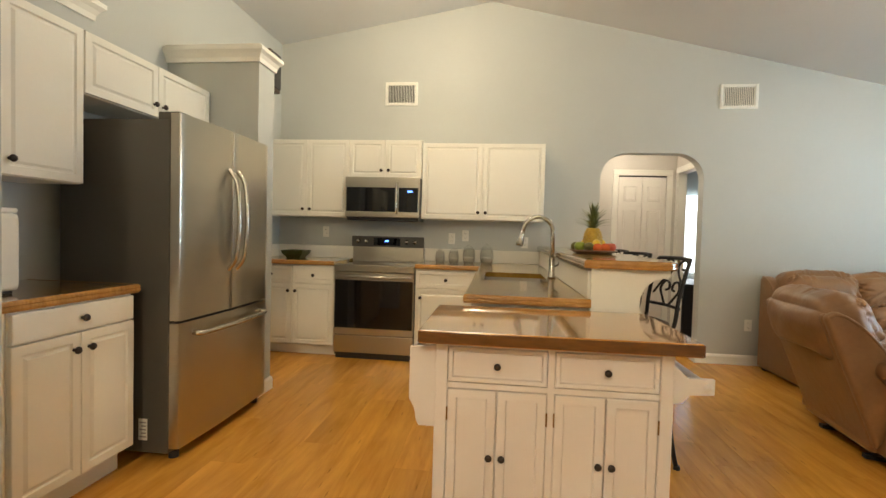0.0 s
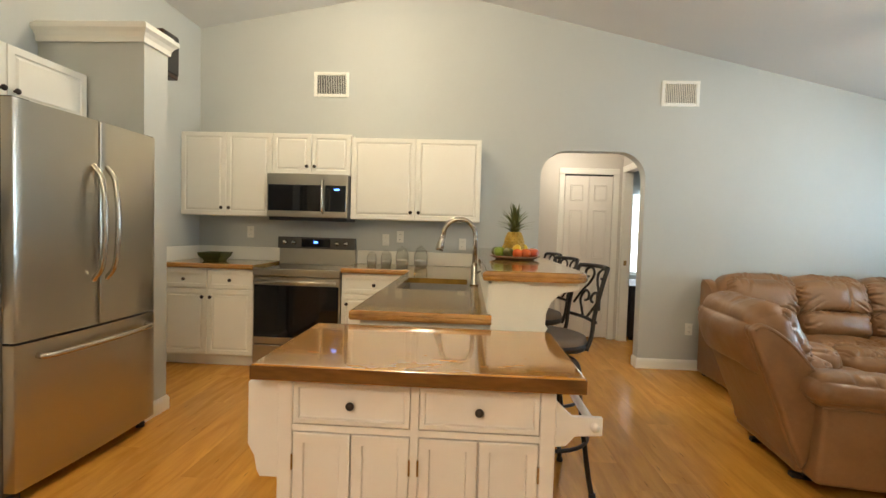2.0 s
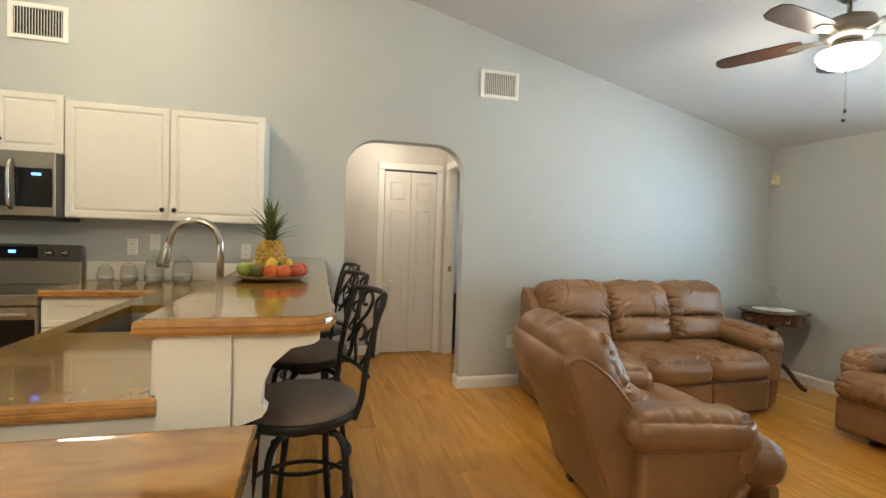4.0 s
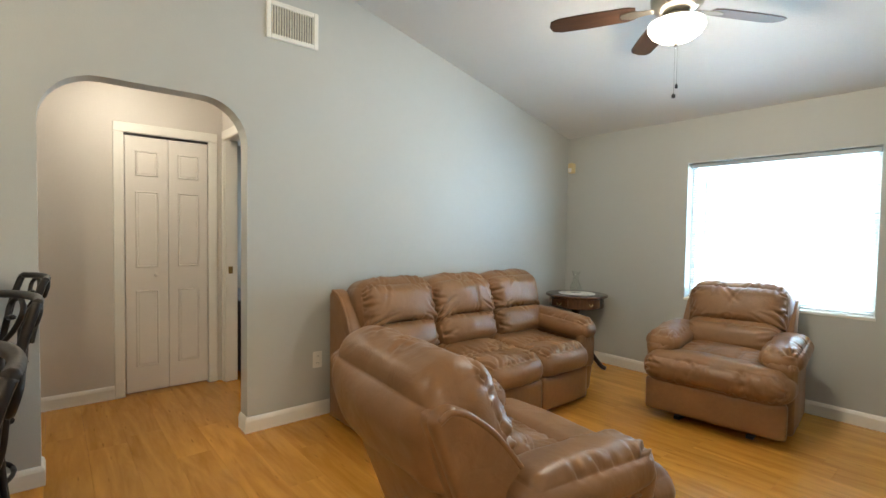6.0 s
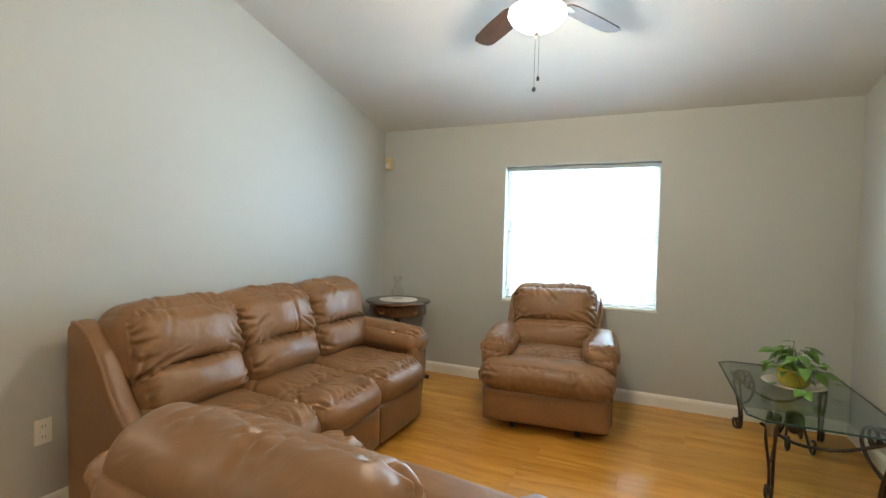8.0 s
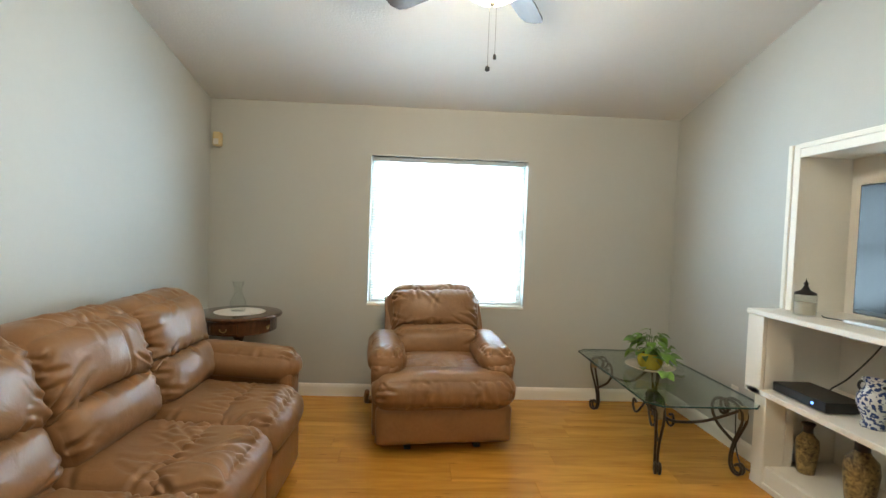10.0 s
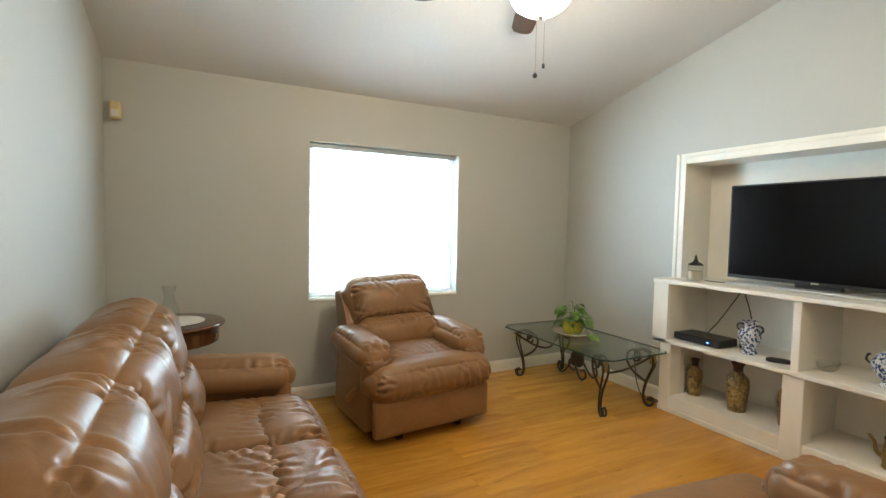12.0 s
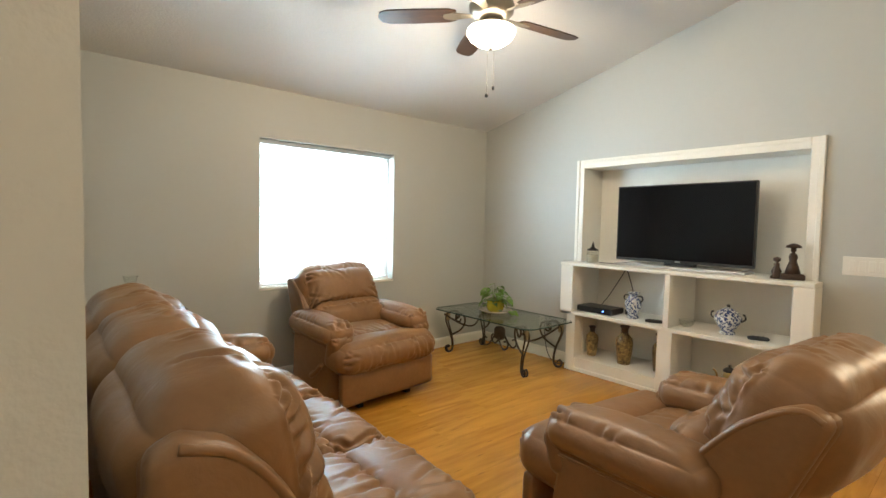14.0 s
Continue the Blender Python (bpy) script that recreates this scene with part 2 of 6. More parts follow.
def prism(points, a0, a1, axis="z", bevel=0.0):
    """An outline pushed from a0 to a1 along an axis. Outline in (x, y) for z, (y, z) for x, (x, z) for y."""
    bm = bmesh.new()
    place = {"z": lambda p, a: (p[0], p[1], a), "x": lambda p, a: (a, p[0], p[1]), "y": lambda p, a: (p[0], a, p[1])}[axis]
    low = [bm.verts.new(place(p, a0)) for p in points]
    top = [bm.verts.new(place(p, a1)) for p in points]
    n = len(points)
    bm.faces.new(low)
    bm.faces.new(top[::-1])
    for k in range(n):
        bm.faces.new((low[k], top[k], top[(k + 1) % n], low[(k + 1) % n]))
    bmesh.ops.recalc_face_normals(bm, faces=bm.faces[:])
    if bevel:
        bmesh.ops.bevel(bm, geom=bm.edges[:], offset=bevel, segments=2, affect="EDGES", profile=0.5)
    return bm


def lathe(profile, steps=24, centre=(0, 0, 0)):
    """A turned shape from (radius, height) pairs, bottom to top."""
    bm = bmesh.new()
    rings = []
    for r, z in profile:
        if r < 1e-5:
            rings.append([bm.verts.new((centre[0], centre[1], centre[2] + z))])
        else:
            rings.append([bm.verts.new((centre[0] + r * math.cos(2 * math.pi * k / steps), centre[1] + r * math.sin(2 * math.pi * k / steps), centre[2] + z)) for k in range(steps)])
    for a, b in zip(rings, rings[1:]):
        for k in range(steps):
            j = (k + 1) % steps
            if len(a) == 1 and len(b) == 1:
                continue
            if len(a) == 1:
                bm.faces.new((a[0], b[k], b[j]))
            elif len(b) == 1:
                bm.faces.new((a[k], a[j], b[0]))
            else:
                bm.faces.new((a[k], a[j], b[j], b[k]))
    for ring in (rings[0], rings[-1]):
        if len(ring) > 1:
            bm.faces.new(ring)
    bmesh.ops.recalc_face_normals(bm, faces=bm.faces[:])
    return bm


def tube(points, radius, steps=8, taper=None, bm=None):
    """A round bar along a line of points."""
    own = bm or bmesh.new()
    pts = [Vector(p) for p in points]
    rings, side = [], None
    for k, p in enumerate(pts):
        d = (pts[min(k + 1, len(pts) - 1)] - pts[max(k - 1, 0)]).normalized()
        if side is None:
            side = d.orthogonal().normalized()
        side = (side - d * side.dot(d)).normalized()
        up = d.cross(side)
        r = radius * (taper[k] if taper else 1)
        rings.append([own.verts.new(p + r * (math.cos(2 * math.pi * j / steps) * side + math.sin(2 * math.pi * j / steps) * up)) for j in range(steps)])
    for a, b in zip(rings, rings[1:]):
        for j in range(steps):
            own.faces.new((a[j], a[(j + 1) % steps], b[(j + 1) % steps], b[j]))
    own.faces.new(rings[0][::-1])
    own.faces.new(rings[-1])
    return own


def arc(centre, radius, a0, a1, n=12, plane="xz"):
    """Points on a circle, degrees a0 to a1, in a plane."""
    out = []
    for k in range(n + 1):
        a = radians(a0 + (a1 - a0) * k / n)
        c, s = radius * math.cos(a), radius * math.sin(a)
        x, y, z = centre
        out.append({"xz": (x + c, y, z + s), "yz": (x, y + c, z + s), "xy": (x + c, y + s, z)}[plane])
    return out


def smooth_line(points, n=8):
    """A soft line through the points."""
    p = [Vector(q) for q in points]
    p = [2 * p[0] - p[1]] + p + [2 * p[-1] - p[-2]]
    out = []
    for k in range(1, len(p) - 2):
        for j in range(n):
            u = j / n
            out.append(0.5 * (2 * p[k] + (p[k + 1] - p[k - 1]) * u + (2 * p[k - 1] - 5 * p[k] + 4 * p[k + 1] - p[k + 2]) * u * u + (3 * p[k] - p[k - 1] - 3 * p[k + 1] + p[k + 2]) * u ** 3))
    out.append(p[-2])
    return out


# ---- the building ----
XL, XR, YB, YT, YF, XE = -1.84, 6.0, 5.47, 1.69, -2.2, 2.35   # walls: left, window, kitchen, television, entry, entry side
RIDGE_X, RIDGE_Z, EAVE_R, EAVE_L = 0.45, 3.66, 2.345, 3.235


def roof(x):
    return RIDGE_Z - (RIDGE_Z - EAVE_R) * (x - RIDGE_X) / (XR - RIDGE_X) if x > RIDGE_X else RIDGE_Z - (RIDGE_Z - EAVE_L) * (RIDGE_X - x) / (RIDGE_X - XL)


def structure(name, bm, mat, label):
    return single(name, bm, mat, label, kind="structure")


ARCH_L, ARCH_R, ARCH_TOP, ARCH_CUT = 1.604, 2.612, 2.105, 0.26


def arch_outline():
    pts = []
    for k in range(9):
        a = math.pi * (1 - k / 16)
        pts.append((ARCH_L + ARCH_CUT + ARCH_CUT * math.cos(a), ARCH_TOP - ARCH_CUT + ARCH_CUT * math.sin(a)))
    for k in range(9):
        a = math.pi / 2 * (1 - k / 8)
        pts.append((ARCH_R - ARCH_CUT + ARCH_CUT * math.cos(a), ARCH_TOP - ARCH_CUT + ARCH_CUT * math.sin(a)))
    return pts


# kitchen wall with the arch cut through it
outline = [(XL - 0.12, 0), (ARCH_L, 0)] + arch_outline() + [(ARCH_R, 0), (XR + 0.12, 0), (XR + 0.12, roof(XR) + 0.02), (XR, roof(XR) + 0.02), (RIDGE_X, RIDGE_Z + 0.02), (XL, EAVE_L + 0.02), (XL - 0.12, EAVE_L + 0.02)]
structure("wall_north", prism(outline, YB, YB + 0.13, "y"), WALL, "blue-grey painted gable wall with an arched opening")
# window wall
WY0, WY1, WZ0, WZ1 = 2.935, 4.205, 0.762, 1.955
bm = box(XR, XR + 0.14, YT - 0.14, WY0, 0, EAVE_R + 0.02)
box(XR, XR + 0.14, WY1, YB, 0, EAVE_R + 0.02, bm=bm)
box(XR, XR + 0.14, WY0, WY1, 0, WZ0, bm=bm)
box(XR, XR + 0.14, WY0, WY1, WZ1, EAVE_R + 0.02, bm=bm)
structure("wall_east", bm, WALL, "painted wall with one window")
# television wall with its niche
NX0, NX1, NZ1, NDEPTH = 3.038, 4.72, 1.845, 0.30
out_r = [(XE - 0.12, 0), (NX0 - 0.03, 0), (NX0 - 0.03, NZ1 + 0.03), (NX1 + 0.03, NZ1 + 0.03), (NX1 + 0.03, 0), (XR, 0), (XR, roof(XR) + 0.02), (XE - 0.12, roof(XE - 0.12) + 0.02)]
structure("wall_south", prism(out_r, YT - 0.13, YT, "y"), WALL, "painted wall with a built-in media niche")
lining = thing("niche_lining", "white lining of the media niche", "lining", kind="structure")
for n, b in (("back_board", (NX0 - 0.03, NX1 + 0.03, YT - NDEPTH - 0.03, YT - NDEPTH, 0, NZ1 + 0.03)), ("side_board", (NX0 - 0.03, NX0, YT - NDEPTH, YT - 0.001, 0, NZ1 + 0.03)),
             ("side_board", (NX1, NX1 + 0.03, YT - NDEPTH, YT - 0.001, 0, NZ1 + 0.03)), ("head_board", (NX0, NX1, YT - NDEPTH, YT - 0.001, NZ1, NZ1 + 0.03))):
    part(n, box(*b), TRIM, lining)
structure("wall_entry_side", prism([(YF, 0), (YT - 0.13, 0), (YT - 0.13, roof(XE) + 0.02), (YF, roof(XE) + 0.02)], XE - 0.12, XE, "x"), WALL, "plain painted wall beside the entry")
structure("wall_entry", prism([(XL - 0.12, 0), (XE, 0), (XE, roof(XE)), (RIDGE_X, RIDGE_Z + 0.02), (XL - 0.12, EAVE_L)], YF - 0.12, YF, "y"), WALL, "plain painted wall behind the entry")
structure("wall_west", box(XL - 0.12, XL, YF, YB, 0, EAVE_L + 0.02), WALL, "painted wall beside the refrigerator")
# vaulted ceiling
bm = prism([(XL - 0.12, EAVE_L), (RIDGE_X, RIDGE_Z), (XR + 0.14, roof(XR + 0.14)), (XR + 0.14, roof(XR + 0.14) + 0.15), (RIDGE_X, RIDGE_Z + 0.15), (XL - 0.12, EAVE_L + 0.15)], YF - 0.12, YB + 0.13, "y")
structure("ceiling", bm, CEILING, "white vaulted ceiling")
# hall and bedroom behind the arch
HY = 6.705
DX0, DX1, DZ = 2.085, 2.675, 2.035
HX = 2.79
bm = box(0.4, DX0, HY, HY + 0.12, 0, 2.44)
box(DX1, HX, HY, HY + 0.12, 0, 2.44, bm=bm)
box(DX0, DX1, HY, HY + 0.12, DZ, 2.44, bm=bm)
structure("hall_wall_north", bm, HALLWALL, "cream hall wall around a closet door")
structure("hall_wall_west", box(0.28, 0.4, YB + 0.13, HY + 0.12, 0, 2.44), HALLWALL, "cream hall wall")
BD0, BD1 = 5.70, 6.645
bm = box(HX, HX + 0.10, YB + 0.13, BD0, 0, 2.44)
box(HX, HX + 0.10, BD1, 9.2, 0, 2.44, bm=bm)
box(HX, HX + 0.10, BD0, BD1, 2.06, 2.44, bm=bm)
structure("hall_wall_east", bm, HALLWALL, "hall wall with an open bedroom doorway")
structure("hall_ceiling", box(0.28, 6.2, YB + 0.13, 9.3, 2.44, 2.54), CEILING, "flat white hall ceiling")
structure("closet_back", box(2.0, HX, 7.5, 7.6, 0, 2.44), HALLWALL, "plain closet wall")
bm = box(HX + 0.10, 3.70, 9.1, 9.22, 0, 2.44)
box(5.0, 6.2, 9.1, 9.22, 0, 2.44, bm=bm)
box(3.70, 5.0, 9.1, 9.22, 0, 0.62, bm=bm)
box(3.70, 5.0, 9.1, 9.22, 2.02, 2.44, bm=bm)
structure("bedroom_wall_north", bm, WALL, "blue-grey bedroom wall with a window")
structure("bedroom_wall_east", box(6.1, 6.2, YB + 0.13, 9.1, 0, 2.44), WALL, "plain bedroom wall")
# floor base under the planks
structure("floor", box(XL - 0.12, 6.2, YF - 0.12, 9.3, -0.12, -0.006), GROOVE, "honey-coloured laminate plank floor")


def run_profile(name, path, profile, mat, label, close=False):
    """A moulding: a (out, up) profile carried along a line of floor points, with mitred corners. Out is to the left of the way."""
    bm = bmesh.new()
    n = len(path)
    rings = []
    for k in range(n):
        p = Vector((*path[k][:2], 0))
        before = (p - Vector((*path[k - 1][:2], 0))).normalized() if k else None
        after = (Vector((*path[k + 1][:2], 0)) - p).normalized() if k < n - 1 else None
        d0, d1 = before or after, after or before
        n0, n1 = Vector((-d0.y, d0.x, 0)), Vector((-d1.y, d1.x, 0))
        mitre = (n0 + n1).normalized()
        mitre = mitre / max(mitre.dot(n0), 0.3)
        rings.append([bm.verts.new(p + mitre * o + Vector((0, 0, z))) for o, z in profile])
    m = len(profile)
    for a, b in zip(rings, rings[1:]):
        for j in range(m):
            bm.faces.new((a[j], a[(j + 1) % m], b[(j + 1) % m], b[j]))
    bm.faces.new(rings[0])
    bm.faces.new(rings[-1][::-1])
    bmesh.ops.recalc_face_normals(bm, faces=bm.faces[:])
    return structure(name, bm, mat, label)


BASE = [(0.0, 0.0), (0.016, 0.0), (0.016, 0.075), (0.011, 0.09), (0.004, 0.1), (0.0, 0.1)]
run_profile("baseboard", [(ARCH_R, YB + 0.128), (ARCH_R, YB), (XR, YB), (XR, YT), (4.80, YT)][::-1], BASE, TRIM, "white painted baseboard")
run_profile("baseboard", [(XE, YT), (2.947, YT)], BASE, TRIM, "white painted baseboard")
run_profile("baseboard", [(1.40, YB), (ARCH_L, YB), (ARCH_L, YB + 0.128)][::-1], BASE, TRIM, "white painted baseboard")
run_profile("baseboard", [(0.42, HY), (2.06, HY)][::-1], BASE, TRIM, "white painted hall baseboard")
run_profile("baseboard", [(-1.14, 3.66), (-1.14, 3.9), (XL, 3.9)][::-1], BASE, TRIM, "white painted baseboard")


# ---- kitchen ----
def panel_door(w, h, thick=0.019, rim=0.06, raised=True):
    """A cabinet front from (0, 0) to (w, h) in x and z, facing -y, with a routed panel."""
    bm = box(0, w, -thick, 0, 0, h)
    face = min(bm.faces, key=lambda f: f.calc_center_median().y)
    if raised:
        bmesh.ops.inset_individual(bm, faces=[face], thickness=rim)
        bmesh.ops.inset_individual(bm, faces=[face], thickness=0.007, depth=-0.009)
        bmesh.ops.inset_individual(bm, faces=[face], thickness=0.010)
        bmesh.ops.inset_individual(bm, faces=[face], thickness=0.016, depth=0.0085)
    else:
        bmesh.ops.inset_individual(bm, faces=[face], thickness=rim)
        bmesh.ops.inset_individual(bm, faces=[face], thickness=0.005, depth=-0.009)
    sharp = [e for e in bm.edges if all(abs(v.co.y + thick) < 1e-4 for v in e.verts) and (e.is_boundary or any(abs(f.normal.y) < 0.5 for f in e.link_faces)) and any(abs(v.co.x) < 1e-4 or abs(v.co.x - w) < 1e-4 or abs(v.co.z) < 1e-4 or abs(v.co.z - h) < 1e-4 for v in e.verts)]
    bmesh.ops.bevel(bm, geom=sharp, offset=0.004, segments=2, affect="EDGES", profile=0.5)
    return bm


def knob_shape(r=0.016):
    bm = lathe([(0.0, 0.0), (0.008, 0.0), (0.006, 0.006), (0.006, 0.014), (r, 0.018), (r * 1.02, 0.023), (r * 0.8, 0.029), (0.0, 0.031)], 14)
    bm.transform(pose(0, 0, 0, 90, 0, 0))
    return bm


KNOB_MESH = link_mesh("knob", knob_shape(), KNOB, True)


def knob(parent, x, y, z, size=1.0):
    ob = new("knob", KNOB_MESH)
    ob.parent = parent
    ob.matrix_basis = pose(x, y, z) @ Matrix.Diagonal((size, size, size, 1))
    return tagged(ob, "dark bronze round knob")


def front(parent, name, x, z, w, h, knobs, raised=True, rim=0.06, y=0.0, mat=None):
    flat = name == "drawer_slab"
    d = part("drawer_front" if flat else name, box(0, w, -0.019, 0, 0, h, 0.005, 2) if flat else panel_door(w, h, rim=rim, raised=raised), mat or CABINET, parent)
    d.matrix_basis = pose(x, y, z)
    for kx, kz in knobs:
        knob(d, kx, -0.019, kz)
    return d


def cabinet(name, label, place, w, d, h, fronts, z0=0.0, kick=0.0, group="", kick_in=0.07):
    """A unit from x 0 to w and y 0 (front) to d. fronts: (name, x, z, w, h, knobs, raised)."""
    c = thing(name, label, "cabinet", group, place)
    part("body", box(0, w, 0.0, d, z0 + kick, z0 + h, 0.002), CABINET, c)
    if kick:
        part("kickboard", box(0, w, kick_in, kick_in + 0.016, z0, z0 + kick), CABINET, c)
    for n, x, z, fw, fh, knobs, raised in fronts:
        front(c, n, x, z, fw, fh, knobs, raised, 0.055 if fh > 0.3 else 0.05, -0.001)
    return c


def pair(w, z, h, low, gap=0.004):
    """Two doors that meet in the middle, knobs by the meeting stiles."""
    fw = w / 2 - gap
    kz = h - 0.07 if low else 0.07
    return [("door", gap / 2, z, fw, h, [(fw - 0.035, kz)], True), ("door", w / 2 + gap / 2, z, fw, h, [(0.035, kz)], True)]


UPPER, LOWER = "white wall cabinets", "white base cabinets"
wall_label = "white raised-panel wall cabinet with bronze knobs"
base_label = "white raised-panel base cabinet under a wooden worktop"
UY = 5.17
cabinet("wall_cabinet", wall_label + " beside the microwave", pose(XL + 0.002, UY, 1.375), 0.886, YB - UY, 0.79, pair(0.886, 0.004, 0.782, False), group=UPPER)
cabinet("wall_cabinet", "short white wall cabinet above the microwave", pose(-0.95, UY, 1.78), 0.75, YB - UY, 0.383, pair(0.75, 0.004, 0.375, False), group=UPPER)
cabinet("wall_cabinet", wall_label + ", widest of the row", pose(-0.196, UY, 1.375), 1.212, YB - UY, 0.76, pair(1.212, 0.004, 0.752, False), group=UPPER)
# base units along the kitchen wall
BY = 4.89


def base_fronts(w, n=2, z1=0.866):
    out = []
    fw = w / n
    for k in range(n):
        out.append(("drawer_front", k * fw + 0.004, 0.715, fw - 0.008, 0.165, [(fw / 2, 0.078)], False))
    return out


cabinet("base_cabinet", base_label, pose(XL + 0.004, BY, 0), 0.85, YB - BY, 0.897, base_fronts(0.85) + pair(0.85, 0.115, 0.59, True), kick=0.105, group=LOWER)
cabinet("base_cabinet", "white single-door base cabinet beside the stove", pose(-0.19, BY, 0), 0.60, YB - BY, 0.897,
        [("drawer_front", 0.004, 0.715, 0.585, 0.165, [(0.29, 0.078)], False), ("door", 0.004, 0.115, 0.585, 0.59, [(0.05, 0.505)], True)], kick=0.105, group=LOWER)
cabinet("base_cabinet", "white base cabinet beside the refrigerator", pose(-1.235, 2.025, 0, 0, 0, 90), 0.60, 0.60, 0.90,
        [("drawer_slab", 0.004, 0.768, 0.592, 0.118, [(0.30, 0.058)], False)] + pair(0.60, 0.13, 0.632, True), kick=0.12, group=LOWER)
cabinet("base_cabinet", "narrow plain white base unit beside the wall end", pose(-1.235, 1.805, 0, 0, 0, 90), 0.217, 0.60, 0.90, [], kick=0.12, group=LOWER)
# units on the refrigerator wall
cabinet("wall_cabinet", "tall white wall cabinet above the worktop", pose(-1.515, 1.825, 1.43, 0, 0, 90), 0.80, 0.322, 0.77, pair(0.80, 0.004, 0.762, False), group=UPPER)
cabinet("wall_cabinet", "short white wall cabinet above the refrigerator", pose(-1.515, 2.63, 1.885, 0, 0, 90), 1.02, 0.322, 0.315, pair(1.02, 0.004, 0.307, False), group=UPPER)
# peninsula
pen = thing("peninsula_cabinet", "white panelled peninsula base under the sink worktop", "cabinet", LOWER)
bm = box(0.455, 1.03, 2.86, 3.575, 0.0, 0.896)
box(0.455, 1.03, 4.285, 4.885, 0.0, 0.896, bm=bm)
box(0.455, 1.03, 3.575, 4.285, 0.0, 0.675, bm=bm)
part("body", bm, CABINET, pen)
part("end_panel", box(0.45, 1.03, 2.845, 2.86, 0.02, 0.894, 0.003), CABINET, pen)
for k, y in enumerate((4.84, 4.32, 3.88, 3.42)):
    d = part("door", panel_door(0.43, 0.575), CABINET, pen)
    d.matrix_basis = pose(0.454, y, 0.115, 0, 0, -90)
    knob(d, 0.04, -0.019, 0.5)

# partition beside the refrigerator and the boxed ledge, both with a crown cap
CROWN = [(0.0, 0.0), (0.012, 0.0), (0.016, 0.03), (0.03, 0.055), (0.05, 0.075), (0.05, 0.10), (0.0, 0.10)]
structure("fridge_partition", box(XL, -1.14, 3.672, 3.90, 0, 2.445), WALL, "short painted partition beside the refrigerator")
crown = run_profile("partition_crown", [(XL, 3.90), (-1.14, 3.90), (-1.14, 3.665), (XL, 3.665)], CROWN, TRIM, "white crown moulding on the partition")
crown.location.z = 2.41
structure("partition_cap", box(XL, -1.115, 3.64, 3.925, 2.511, 2.53), TRIM, "white cap of the partition")
structure("wall_ledge", box(XL, -1.67, 1.82, 2.85, 2.20, 2.36), WALL, "painted boxed ledge above the wall cabinets")
crown = run_profile("ledge_crown", [(XL, 2.85), (-1.67, 2.85), (-1.67, 1.82)], CROWN, TRIM, "white crown moulding on the ledge")
crown.location.z = 2.345
structure("ledge_cap", box(XL, -1.645, 1.82, 2.875, 2.446, 2.462), TRIM, "white cap of the ledge")
structure("wall_stub", box(XL, -0.985, 1.66, 1.80, 0, roof(-1.4)), WALL, "painted wall end beside the base cabinet")

# worktops
CT, CB = 0.936, 0.898


def edge_round(points, rad, corner, n=6):
    out = []
    for k, p in enumerate(points):
        if k not in corner:
            out.append(p)
            continue
        p = Vector(p)
        a, b = Vector(points[k - 1]), Vector(points[(k + 1) % len(points)])
        da, db = (a - p).normalized(), (b - p).normalized()
        c = p + (da + db) * rad
        for j in range(n + 1):
            ang = j / n * math.pi / 2
            out.append(tuple(c - db * rad * math.cos(ang) - da * rad * math.sin(ang)))
    return out


def nosing(name, path, parent, z0, z1, out=0.012):
    """The rounded wooden strip along a worktop's edge."""
    h = z1 - z0
    prof = [(0, z0), (out * 0.6, z0), (out, z0 + h * 0.25), (out, z0 + h * 0.45), (out * 0.75, z0 + h * 0.52), (out, z0 + h * 0.6), (out * 0.9, z0 + h * 0.85), (out * 0.4, z1), (0, z1)]
    ob = run_profile(name, path, prof, EDGEWOOD, "")
    ob.parent = parent
    for k in ("label", "kind"):
        if k in ob:
            del ob[k]
    return tagged(ob, "lighter rounded wood edge")


top = thing("worktop", "glossy lacquered wooden worktop with a sink cut-out", "worktop")
SX0, SX1, SY0, SY1 = 0.49, 0.92, 3.60, 4.26
PX0, PX1, PY0 = 0.425, 1.03, 2.815
bm = box(PX0, SX0, PY0, YB, CB, CT)
box(SX1, PX1, PY0, YB, CB, CT, bm=bm)
box(SX0, SX1, PY0, SY0, CB, CT, bm=bm)
box(SX0, SX1, SY1, YB, CB, CT, bm=bm)
box(-0.192, PX0, 4.865, YB, CB, CT, bm=bm)
bmesh.ops.remove_doubles(bm, verts=bm.verts[:], dist=1e-5)
part("surface", bm, COUNTER, top)
nosing("edge_strip", [(PX1, PY0), (PX0, PY0), (PX0, 4.865), (-0.192, 4.865)], top, CB - 0.004, CT + 0.001, 0.014)
left = thing("worktop", "glossy lacquered wooden worktop in the kitchen corner", "worktop")
part("surface", box(XL + 0.002, -0.985, 4.865, YB, CB, CT), COUNTER, left)
nosing("edge_strip", [(-0.985, 4.865), (XL + 0.002, 4.865)], left, CB - 0.004, CT + 0.001, 0.014)
near = thing("worktop", "glossy lacquered wooden worktop beside the refrigerator", "worktop")
part("surface", box(XL + 0.002, -1.222, 1.805, 2.642, 0.90, 0.938), BUTCHER, near)
nosing("edge_strip", [(-1.222, 1.805), (-1.222, 2.642), (XL + 0.002, 2.642)], near, 0.896, 0.939, -0.014)
for name, b in (("backsplash", (XL + 0.002, -0.975, YB - 0.018, YB - 0.001, CT + 0.001, 1.07)), ("backsplash", (-0.19, 1.028, YB - 0.018, YB - 0.001, CT + 0.001, 1.07)),
                ("backsplash", (XL + 0.001, XL + 0.018, 4.87, YB - 0.02, CT + 0.001, 1.07)), ("backsplash", (1.012, 1.0295, PY0 + 0.01, YB - 0.02, CT + 0.001, 1.075))):
    structure(name, box(*b, 0.003), TRIM, "low white backsplash behind the worktop")

